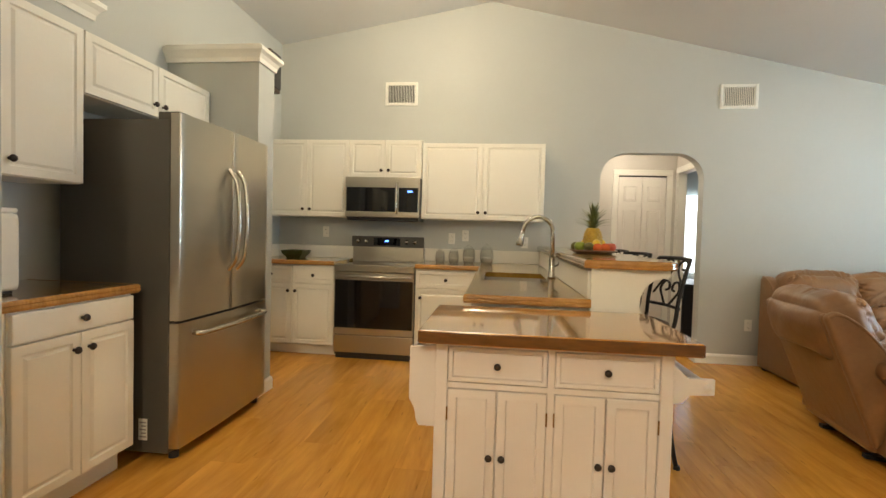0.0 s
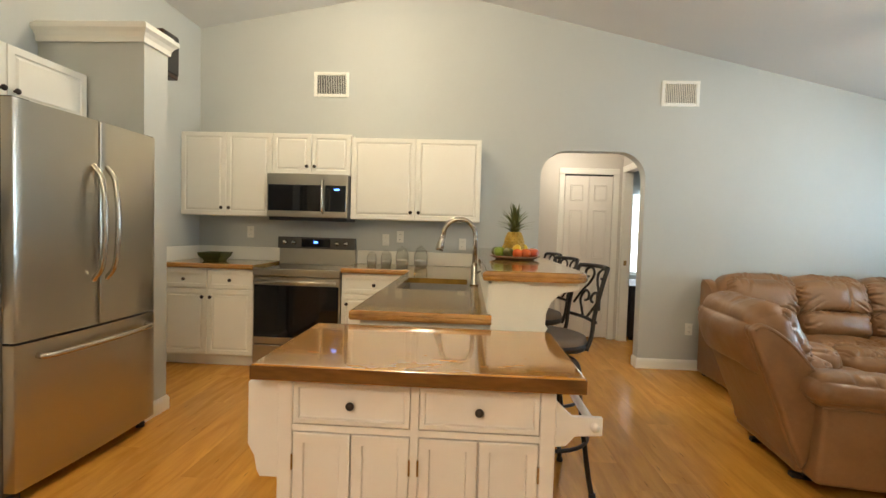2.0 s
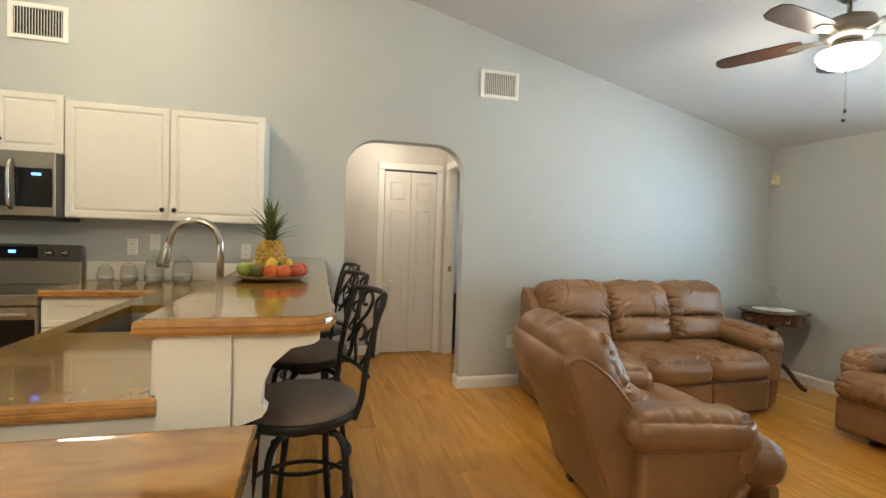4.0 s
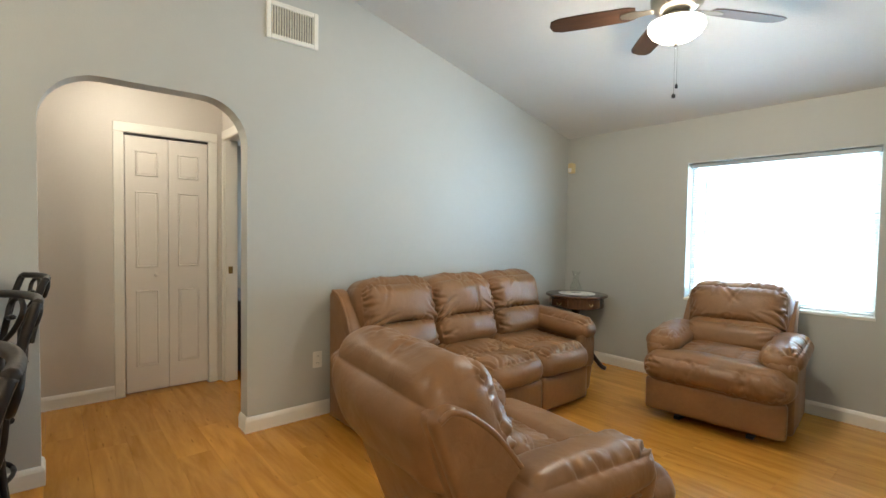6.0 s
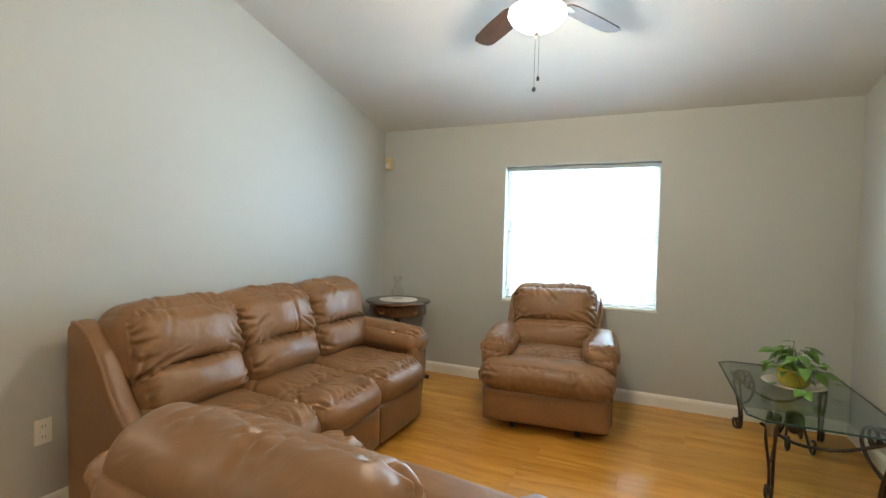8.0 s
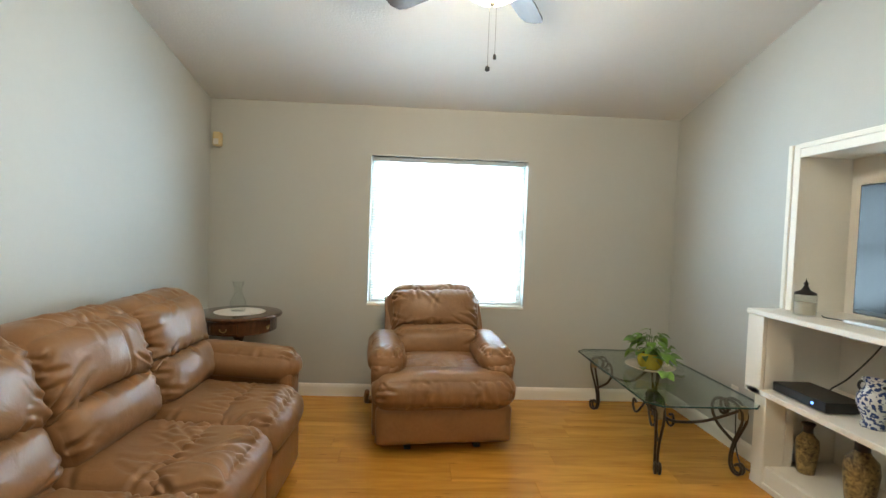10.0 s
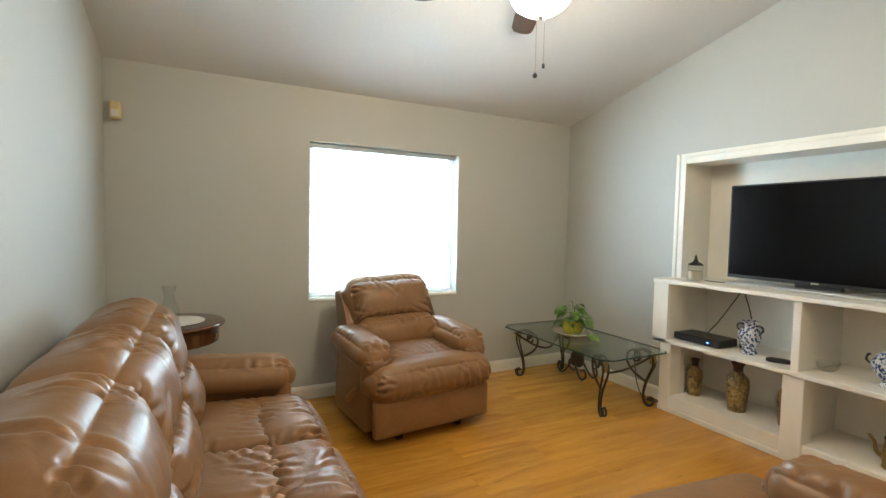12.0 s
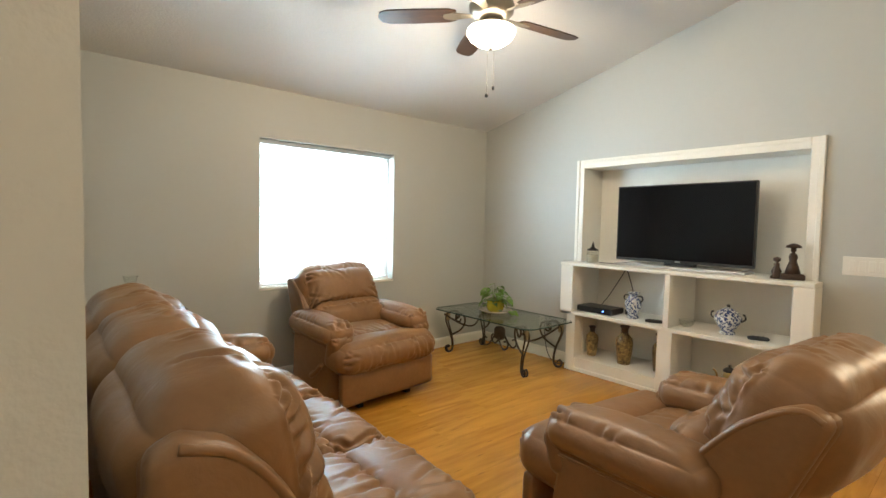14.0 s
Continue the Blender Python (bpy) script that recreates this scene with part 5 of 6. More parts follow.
for x0, x1 in ((UX1 - 0.15, UX1 - 0.06), (3.80, 3.915), (UX0 + 0.05, UX0 + 0.14)):
    part("leg_post", box(x0, x1, UF - 0.14, UF - 0.02, 0.0, 0.514, 0.004), TRIM, unit)
part("divider", box(3.835, 3.88, NB + 0.003, UF - 0.141, 0.126, 0.514), TRIM, unit)
part("inner_side", box(UX1 - 0.15, UX1 - 0.13, YT + 0.002, UF - 0.141, 0.0, 0.514), TRIM, unit)
part("inner_side", box(UX0 + 0.12, UX0 + 0.14, YT + 0.002, UF - 0.141, 0.0, 0.514), TRIM, unit)
casing = thing("niche_casing", "white moulded casing round the television niche", "moulding", kind="structure")
for n, pr in (("side_casing", (NX1 - 0.004, NX1 + 0.072)), ("side_casing", (NX0 - 0.072, NX0 + 0.004))):
    bm = box(pr[0], pr[1], YT, YT + 0.014, UZ + 0.001, NZ1 + 0.072, 0.003)
    box(pr[0] + 0.045 if pr[0] > 4 else pr[0], pr[1] if pr[0] > 4 else pr[1] - 0.045, YT + 0.010, YT + 0.024, UZ + 0.001, NZ1 + 0.072, 0.004, bm=bm)
    part(n, bm, TRIM, casing)
bm = box(NX0 + 0.0045, NX1 - 0.0045, YT, YT + 0.014, NZ1 - 0.004, NZ1 + 0.072, 0.003)
box(NX0 + 0.0045, NX1 - 0.0045, YT + 0.010, YT + 0.024, NZ1 + 0.042, NZ1 + 0.072, 0.004, bm=bm)
part("head_casing", bm, TRIM, casing)

# television
SCREEN = material("dark_screen", (0.004, 0.004, 0.005, 1), 0.14, spread=0.05, rough_var=0.02, spec=0.2)
SILVER = material("silver_plastic", (0.55, 0.55, 0.54, 1), 0.35, 0.4, spread=0.04)
tv = thing("television", "flat black television on a low silver stand", "television", place=pose(3.874, 1.63, 0))
part("case", box(-0.53, 0.53, -0.022, 0.018, 1.03, 1.662, 0.006, 2), BLACK, tv)
part("screen", box(-0.519, 0.519, 0.0175, 0.0205, 1.052, 1.652), SCREEN, tv, "switched-off dark screen")
part("badge", box(-0.02, 0.02, 0.0175, 0.0212, 1.036, 1.046), SILVER, tv, "small silver maker's badge")
part("stand", box(-0.50, 0.50, -0.10, 0.09, 0.9855, 1.004, 0.006, 2), SILVER, tv)
part("stand_neck", box(-0.12, 0.12, -0.05, -0.01, 1.0, 1.03), BLACK, tv)

# ceiling fan
FX, FY = 4.17, 3.525
FZ = roof(FX)
GLOBE = glowing("lit_frosted_globe", (1.0, 0.93, 0.80, 1), 9.0)
FANMETAL = material("antique_nickel", (0.28, 0.25, 0.20, 1), 0.3, 0.9, spread=0.1)
fan = thing("ceiling_fan", "five-blade walnut ceiling fan with a lit globe", "fan", place=pose(FX, FY, 0))
part("canopy", lathe([(0, FZ - 0.09), (0.03, FZ - 0.09), (0.07, FZ - 0.05), (0.075, FZ + 0.012), (0, FZ + 0.012)], 24), FANMETAL, fan, smooth=True)
part("rod", tube([(0, 0, 2.610), (0, 0, FZ - 0.06)], 0.012, 12), FANMETAL, fan, smooth=True)
part("motor", lathe([(0, 2.470), (0.07, 2.470), (0.10, 2.485), (0.125, 2.510), (0.13, 2.550), (0.115, 2.585), (0.06, 2.610), (0.02, 2.620), (0, 2.620)], 32), FANMETAL, fan, smooth=True)
part("light_fitter", lathe([(0, 2.425), (0.075, 2.425), (0.085, 2.435), (0.08, 2.450), (0.05, 2.470), (0, 2.471)], 28), FANMETAL, fan, smooth=True)
globe = part("globe", lathe([(0, 2.322), (0.04, 2.325), (0.085, 2.340), (0.12, 2.365), (0.138, 2.395), (0.135, 2.418), (0.115, 2.426), (0, 2.427)], 36), GLOBE, fan, "lit frosted glass bowl", smooth=True)
globe.visible_shadow = False
part("finial", lathe([(0, 2.300), (0.008, 2.302), (0.012, 2.310), (0.008, 2.322), (0, 2.323)], 12), FANMETAL, fan, smooth=True)
for dx, dy, z, r in ((0.015, 0.01, 2.05, 0.010), (-0.012, -0.015, 2.09, 0.007)):
    chain = part("pull_chain", tube([(dx, dy, z), (dx, dy, 2.43)], 0.0013, 5), CHROME, fan)
    part("pull_bob", lathe([(0, -0.012), (r, -0.008), (r, 0.006), (0.003, 0.014), (0, 0.014)], 12, (dx, dy, z)), BLACK, chain, smooth=True)
for k in range(5):
    a = 72 * k - 28
    out = [(0.20, -0.045), (0.24, -0.06), (0.45, -0.066), (0.60, -0.062), (0.645, -0.045), (0.66, 0.0), (0.645, 0.045), (0.60, 0.062), (0.45, 0.066), (0.24, 0.06), (0.20, 0.045)]
    blade = part("blade", prism(out, -0.004, 0.004, "z", 0.002), WALNUT, fan)
    blade.matrix_basis = pose(0, 0, 2.505, 0, 0, a) @ pose(0, 0, 0, 11, 0, 0)
    arm = prism([(0.10, -0.015), (0.16, -0.022), (0.22, -0.035), (0.27, -0.02), (0.28, 0.0), (0.27, 0.02), (0.22, 0.035), (0.16, 0.022), (0.10, 0.015)], -0.010, -0.0045, "z", 0.002)
    part("blade_arm", arm, FANMETAL, blade)


# ---- openings ----
win = thing("window_1", "white double-hung window with open blinds", "window", kind="structure")
for n, b in (("window_frame", (6.10, 6.135, WY0, WY0 + 0.045, WZ0, WZ1)), ("window_frame", (6.10, 6.135, WY1 - 0.045, WY1, WZ0, WZ1)), ("window_frame", (6.10, 6.135, WY0 + 0.045, WY1 - 0.045, WZ1 - 0.045, WZ1)),
             ("window_frame", (6.10, 6.135, WY0 + 0.045, WY1 - 0.045, WZ0, WZ0 + 0.045)), ("meeting_rail", (6.105, 6.13, WY0 + 0.045, WY1 - 0.045, 1.325, 1.37))):
    part(n, box(*b, 0.003), TRIM, win)
for z0, z1 in ((WZ0 + 0.045, 1.325), (1.37, WZ1 - 0.045)):
    pane = part("pane", box(6.117, 6.121, WY0 + 0.045, WY1 - 0.045, z0, z1), GLASS, win)
    pane.visible_shadow = False
part("window_sill", box(5.992, 6.10, WY0 - 0.005, WY1 + 0.005, WZ0 - 0.018, WZ0 + 0.004, 0.004), TRIM, win)
CORD = material("blind_cord", (0.35, 0.36, 0.36, 1), 0.7)
blind = thing("window_blind", "white horizontal slat blind hanging in the window", "blind")
part("headrail", box(6.045, 6.085, WY0 + 0.008, WY1 - 0.008, WZ1 - 0.04, WZ1 - 0.004, 0.003), HEADRAIL, blind, "grey metal headrail")
slat = bmesh.new()
ys = (WY0 + 0.014, WY1 - 0.014)
rows = [[slat.verts.new((dx, y, dz)) for y in ys] for dx, dz in ((-0.0125, 0.0), (-0.006, 0.0022), (0.0, 0.003), (0.006, 0.0022), (0.0125, 0.0))]
for a, b in zip(rows, rows[1:]):
    slat.faces.new((a[0], a[1], b[1], b[0]))
bmesh.ops.solidify(slat, geom=slat.faces[:], thickness=0.0006)
SLAT = link_mesh("slat", slat, BLINDS)
for k in range(52):
    ob = new("slat", SLAT)
    ob.parent = blind
    ob.matrix_basis = pose(6.067, 0, WZ0 + 0.035 + k * 0.0215, 0, 22, 0)
part("bottom_rail", box(6.055, 6.08, WY0 + 0.012, WY1 - 0.012, WZ0 + 0.008, WZ0 + 0.024, 0.003), BLINDS, blind)
part("tilt_wand", tube([(6.04, WY1 - 0.14, WZ1 - 0.05), (6.038, WY1 - 0.142, 1.22)], 0.004, 6), CORD, blind)
part("lift_cord", tube([(6.043, WY0 + 0.16, WZ1 - 0.05), (6.043, WY0 + 0.16, 1.28)], 0.0012, 5), CORD, blind)
part("cord_tassel", lathe([(0, 0), (0.006, 0.003), (0.004, 0.03), (0, 0.032)], 8, (6.043, WY0 + 0.16, 1.25)), CORD, blind)
for y in (WY0 + 0.25, WY1 - 0.25):
    part("ladder_cord", tube([(6.0535, y, WZ0 + 0.02), (6.0535, y, WZ1 - 0.04)], 0.0008, 4), CORD, blind)
structure("backdrop_garden", box(9.5, 9.55, -3, 11, -1.5, 6), BACKDROP, "bright overexposed daylight outside the window")
structure("backdrop_bedroom", box(1.0, 8.0, 12.0, 12.05, -1.5, 6), BACKDROP, "bright overexposed daylight outside the bedroom window")

# closet door with two leaves
DOORPAINT = material("white_door_paint", (0.80, 0.76, 0.70, 1), 0.4, spread=0.03, bump=0.05, bump_scale=35)
door = thing("door_1", "white bifold closet door with raised panels", "door", kind="structure")
for x0 in (DX0 + 0.006, (DX0 + DX1) / 2 + 0.002):
    w = (DX1 - DX0) / 2 - 0.008
    leaf = part("door_leaf", box(x0, x0 + w, HY - 0.005, HY + 0.03, 0.02, 2.015, 0.003), DOORPAINT, door)
    for z0, z1 in ((0.22, 0.82), (1.0, 1.595), (1.71, 1.905)):
        bm = box(x0 + 0.065, x0 + w - 0.065, HY - 0.0062, HY - 0.005, z0, z1)
        f = min(bm.faces, key=lambda q: q.calc_center_median().y)
        bmesh.ops.inset_individual(bm, faces=[f], thickness=0.010, depth=0.010)
        bmesh.ops.inset_individual(bm, faces=[f], thickness=0.010, depth=-0.008)
        bmesh.ops.inset_individual(bm, faces=[f], thickness=0.014, depth=0.004)
        part("panel", bm, DOORPAINT, leaf)
bm = lathe([(0, 0), (0.008, 0), (0.007, 0.012), (0.017, 0.02), (0.016, 0.028), (0, 0.032)], 14)
bm.transform(pose((DX0 + DX1) / 2 - 0.09, HY - 0.005, 0.94, 90, 0, 0))
part("door_knob", bm, DOORPAINT, door, smooth=True)
structure("door_track", box(DX0, DX1, HY + 0.005, HY + 0.04, 2.02, 2.04), BLACK, "dark track gap above the closet door")


def casing_set(name, label, legs, head):
    c = thing(name, label, "moulding", kind="structure")
    for b in legs:
        part("side_casing", box(*b, 0.005), TRIM, c)
    part("head_casing", box(*head, 0.005), TRIM, c)


casing_set("door_casing", "white casing round the closet door", [(DX0 - 0.07, DX0, HY - 0.018, HY, 0, DZ), (DX1, DX1 + 0.07, HY - 0.018, HY, 0, DZ)], (DX0 - 0.07, DX1 + 0.07, HY - 0.018, HY, DZ, DZ + 0.075))
casing_set("doorway_casing", "white casing round the bedroom doorway", [(HX - 0.014, HX, BD1, HY - 0.02, 0, 2.06), (HX - 0.014, HX, BD0 - 0.075, BD0, 0, 2.06)], (HX - 0.014, HX, BD0 - 0.075, HY - 0.02, 2.06, 2.135))
structure("doorway_jamb", box(HX, HX + 0.10, BD1 - 0.018, BD1, 0, 2.06, 0.002), TRIM, "white jamb of the bedroom doorway")
plate = thing("strike_plate", "small brass strike plate in the doorway jamb", "hardware")
part("plate", box(HX + 0.025, HX + 0.06, BD1 - 0.024, BD1 - 0.0185, 0.93, 0.99, 0.002), BRASS, plate)
win2 = thing("window_2", "white bedroom window with slat blind", "window", kind="structure")
for b in ((3.70, 3.75, 9.12, 9.17, 0.62, 2.02), (4.95, 5.0, 9.12, 9.17, 0.62, 2.02), (3.75, 4.95, 9.12, 9.17, 0.62, 0.67), (3.75, 4.95, 9.12, 9.17, 1.97, 2.02), (3.75, 4.95, 9.12, 9.17, 1.30, 1.34)):
    part("window_frame", box(*b, 0.003), TRIM, win2)
slat = box(3.72, 4.98, 9.098, 9.12, -0.001, 0.001)
SLAT2 = link_mesh("slat", slat, BLINDS)
blind2 = thing("window_blind", "white slat blind in the bedroom window", "blind")
part("headrail", box(3.71, 4.99, 9.095, 9.13, 1.985, 2.018), BLINDS, blind2)
for k in range(50):
    ob = new("slat", SLAT2)
    ob.parent = blind2
    ob.matrix_basis = pose(0, 0, 0.66 + k * 0.026)
DARKWOOD = material("black_brown_furniture", (0.012, 0.010, 0.012, 1), 0.35, spread=0.2)
dresser = thing("dresser", "low black dresser inside the bedroom doorway", "dresser")
part("carcass", box(2.93, 3.40, 6.68, 7.60, 0.04, 0.655, 0.004), DARKWOOD, dresser)
part("top", box(2.92, 3.41, 6.67, 7.61, 0.655, 0.68, 0.004), DARKWOOD, dresser)
for y in (6.74, 7.54):
    part("foot", box(2.96, 3.36, y - 0.03, y + 0.03, 0, 0.04), DARKWOOD, dresser)
for k in range(3):
    part("drawer", box(3.402, 3.414, 6.70, 7.58, 0.06 + k * 0.2, 0.245 + k * 0.2, 0.003), DARKWOOD, dresser)


# ---- wall fittings ----
def vent(x0, x1, z0, z1):
    v = thing("wall_vent", "white louvred air vent high on the wall", "vent", "wall air vents")
    y = YB
    part("backing", box(x0 + 0.03, x1 - 0.03, y - 0.004, y - 0.001, z0 + 0.03, z1 - 0.03), BLACK, v)
    for b in ((x0, x0 + 0.032, z0, z1), (x1 - 0.032, x1, z0, z1), (x0 + 0.032, x1 - 0.032, z0, z0 + 0.032), (x0 + 0.032, x1 - 0.032, z1 - 0.032, z1)):
        part("frame", box(b[0], b[1], y - 0.014, y - 0.0005, b[2], b[3], 0.004), TRIM, v)
    n = 17
    for k in range(n):
        x = x0 + 0.04 + (x1 - x0 - 0.08) * k / (n - 1)
        s = part("slat", box(-0.001, 0.001, -0.006, 0.006, z0 + 0.033, z1 - 0.033), TRIM, v)
        s.matrix_basis = pose(x, y - 0.0085, 0, 0, 0, 40)


vent(-0.669, -0.315, 2.588, 2.834)
vent(2.725, 3.08, 2.546, 2.79)
PLASTIC = material("white_plastic", (0.80, 0.78, 0.72, 1), 0.35, spread=0.03)
CREAMPLASTIC = material("yellowed_plastic", (0.68, 0.56, 0.30, 1), 0.4, spread=0.05)


def outlet(place, label="white double wall outlet", switches=0):
    """Faces -y at the origin."""
    w = 0.035 if not switches else 0.025 + 0.023 * switches
    o = thing("wall_outlet" if not switches else "light_switch", label, "outlet" if not switches else "switch", "wall outlets" if not switches else "", place)
    pl = part("plate", box(-w, w, -0.006, 0.0, -0.058, 0.058, 0.003), PLASTIC, o)
    if switches:
        for k in range(switches):
            x = (k - (switches - 1) / 2) * 0.046
            part("rocker", box(x - 0.016, x + 0.016, -0.010, -0.006, -0.033, 0.033, 0.002), PLASTIC, pl)
    else:
        for z in (-0.024, 0.024):
            s = part("socket", box(-0.017, 0.017, -0.008, -0.006, z - 0.014, z + 0.014, 0.0015), PLASTIC, pl)
            for x in (-0.006, 0.006):
                part("slot", box(x - 0.0012, x + 0.0012, -0.0085, -0.008, z - 0.004, z + 0.006), BLACK, s)
    return o


for x, z in ((-1.30, 1.22), (0.09, 1.18), (0.235, 1.215), (0.86, 1.16)):
    outlet(pose(x, YB, z), "white double wall outlet above the worktop")
outlet(pose(3.09, YB, 0.40), "white double wall outlet beside the sofa")
outlet(pose(XL, 2.35, 1.13, 0, 0, 90), "white double wall outlet beside the refrigerator")
outlet(pose(5.15, YT, 0.36, 0, 0, 180), "white wall outlet behind the coffee table")
outlet(pose(4.93, YT, 0.36, 0, 0, 180), "white wall outlet behind the coffee table")
outlet(pose(2.735, YT, 1.098, 0, 0, 180), "white four-gang light switch on the wall", 4)
outlet(pose(1.03, 3.15, 1.0, 0, 0, -90), "white wall outlet above the sink worktop")
sensor = thing("alarm_sensor", "small yellowed corner alarm sensor on the wall", "sensor", place=pose(5.965, 5.40, 2.02, 0, 0, 0))
part("housing", box(-0.03, 0.035, -0.03, 0.03, -0.055, 0.055, 0.012, 2), CREAMPLASTIC, sensor)
part("lens", box(-0.034, -0.0295, -0.02, 0.02, -0.045, 0.0, 0.003), PLASTIC, sensor)
speaker = thing("wall_speaker", "small wooden wall speaker with dark grille", "speaker", place=pose(-1.245, 3.985, 2.45))
part("cabinet", box(-0.07, 0.07, -0.083, 0.083, -0.15, 0.15, 0.004), WALNUT, speaker)
part("grille", box(0.07, 0.082, -0.074, 0.074, -0.125, 0.138, 0.005), BLACK, speaker)


def ceiling_fixture(x, y, z, tilt, label):
    f = thing("ceiling_light", label, "lamp", "flush ceiling lights", pose(x, y, z, 0, tilt, 0))
    part("rim", lathe([(0, -0.02), (0.17, -0.02), (0.175, 0.0), (0.16, 0.012), (0, 0.012)], 32), FANMETAL, f)
    d = part("diffuser", lathe([(0, -0.105), (0.06, -0.10), (0.12, -0.075), (0.15, -0.04), (0.158, -0.02), (0, -0.0195)], 32), GLOBE, f, "lit frosted glass bowl", smooth=True)
    d.visible_shadow = False
    return f


ceiling_fixture(-0.1, 4.0, roof(-0.1) - 0.005, -math.degrees(math.atan((RIDGE_Z - EAVE_L) / (RIDGE_X - XL))), "flush ceiling light with a frosted bowl in the kitchen")
# The fixture by the entry is added, never in view, to go with the fill lamp.
ceiling_fixture(0.3, -1.4, roof(0.3) - 0.005, -math.degrees(math.atan((RIDGE_Z - EAVE_L) / (RIDGE_X - XL))), "unseen flush ceiling light with a frosted bowl, added by the entry as fill")
ceiling_fixture(2.05, 6.1, 2.435, 0, "flush ceiling light with a frosted bowl in the hall")

# ---- small things in the kitchen ----
bowl = single("green_bowl", lathe([(0, 0), (0.10, 0), (0.11, 0.012), (0.145, 0.04), (0.165, 0.08), (0.158, 0.081), (0.135, 0.046), (0.10, 0.022), (0, 0.018)], 4), material("olive_green_ceramic", (0.055, 0.07, 0.02, 1), 0.3, spread=0.25, scale=9), "square olive-green ceramic bowl on the worktop", "bowl")
bowl.matrix_basis = pose(-1.53, 5.22, CT + 0.0005, 0, 0, 45)


def jar(x, y, r, h):
    j = thing("glass_jar", "clear glass storage jar with a domed lid", "jar", "glass jars on the worktop", pose(x, y, CT + 0.0005))
    part("body", lathe([(0, 0), (r * 0.7, 0), (r * 0.95, h * 0.14), (r * 1.08, h * 0.36), (r * 1.0, h * 0.58), (r * 0.84, h * 0.70), (r * 0.8, h * 0.75), (r * 0.76, h * 0.75), (r * 0.96, h * 0.5), (r * 0.93, 0.016), (0, 0.012)], 22), JARGLASS, j, smooth=True)
    part("lid", lathe([(r * 0.82, h * 0.752), (r * 0.8, h * 0.80), (r * 0.45, h * 0.88), (0.012, h * 0.90), (0.018, h * 0.95), (0.0, h)], 20), JARGLASS, j, smooth=True)
    part("contents", lathe([(0, 0.017), (r * 0.9, 0.02), (r * 0.92, h * 0.28), (r * 0.5, h * 0.34), (0, h * 0.33)], 16), material("pale_shells", (0.72, 0.68, 0.62, 1), 0.6, spread=0.3, scale=60, bump=0.8, bump_scale=50), j)


for x, r, h in ((-0.005, 0.048, 0.14), (0.135, 0.052, 0.155), (0.29, 0.062, 0.20), (0.47, 0.066, 0.21)):
    jar(x, 5.27, r, h)
machine = thing("bread_maker", "white rounded countertop appliance", "appliance", place=pose(-1.56, 2.03, 0.939))
part("housing", box(-0.17, 0.17, -0.18, 0.19, 0.012, 0.33, 0.02, 3), PLASTIC, machine)
part("lid", box(-0.165, 0.165, -0.175, 0.185, 0.33, 0.352, 0.008, 2), PLASTIC, machine)
for x in (-0.13, 0.13):
    for y in (-0.14, 0.15):
        part("foot", box(x - 0.02, x + 0.02, y - 0.02, y + 0.02, 0, 0.0125), RUBBER, machine)

# fruit tray
TRX, TRY, TRZ = 1.205, 3.68, BARZ1 + 0.001
TRAYWOOD = material("dark_tray_glaze", (0.20, 0.11, 0.06, 1), 0.35, spread=0.15)
tray = single("fruit_tray", lathe([(0, 0), (0.11, 0), (0.135, 0.01), (0.155, 0.02), (0.152, 0.024), (0.13, 0.015), (0, 0.012)], 36), TRAYWOOD, "round brown tray on the bar top", "tray", smooth=True)
tray.matrix_basis = pose(TRX, TRY, TRZ)


def fruit_paint(name, a, b, rough=0.3):
    return wood(name, a, b, (6, 6, 6), 2.0, rough)


APPLE = fruit_paint("red_apple_skin", (0.45, 0.03, 0.015, 1), (0.62, 0.16, 0.05, 1))
LIME = fruit_paint("green_apple_skin", (0.16, 0.24, 0.02, 1), (0.32, 0.40, 0.05, 1))
LEMON = fruit_paint("lemon_skin", (0.66, 0.42, 0.02, 1), (0.80, 0.58, 0.05, 1))
MANGO = fruit_paint("dark_avocado_skin", (0.05, 0.06, 0.02, 1), (0.20, 0.16, 0.03, 1))
ORANGE = fruit_paint("tomato_skin", (0.55, 0.08, 0.02, 1), (0.66, 0.17, 0.04, 1), 0.2)
fr = random.Random(5)


def fruit(name, label, mat, x, y, z, r, squash=0.92, longer=1.0, stalk=False):
    g = thing(name, label, "fruit", "fruit on the tray", pose(TRX + x, TRY + y, TRZ + z, fr.uniform(-15, 15), fr.uniform(-15, 15), fr.uniform(0, 360)))
    prof = []
    for k in range(13):
        a = -math.pi / 2 + math.pi * k / 12
        dip = 0.16 * r * max(0, math.sin(a) - 0.75) * 4 if stalk else 0
        prof.append((max(r * math.cos(a), 0) if 0 < k < 12 else 0.0, r * squash * longer * math.sin(a) - dip))
    part("skin", lathe(prof, 18), mat, g, smooth=True)
    if stalk:
        part("stalk", tube([(0, 0, r * squash * 0.7), (0.003, 0, r * squash * 1.05)], 0.0015, 5), STEM, g)


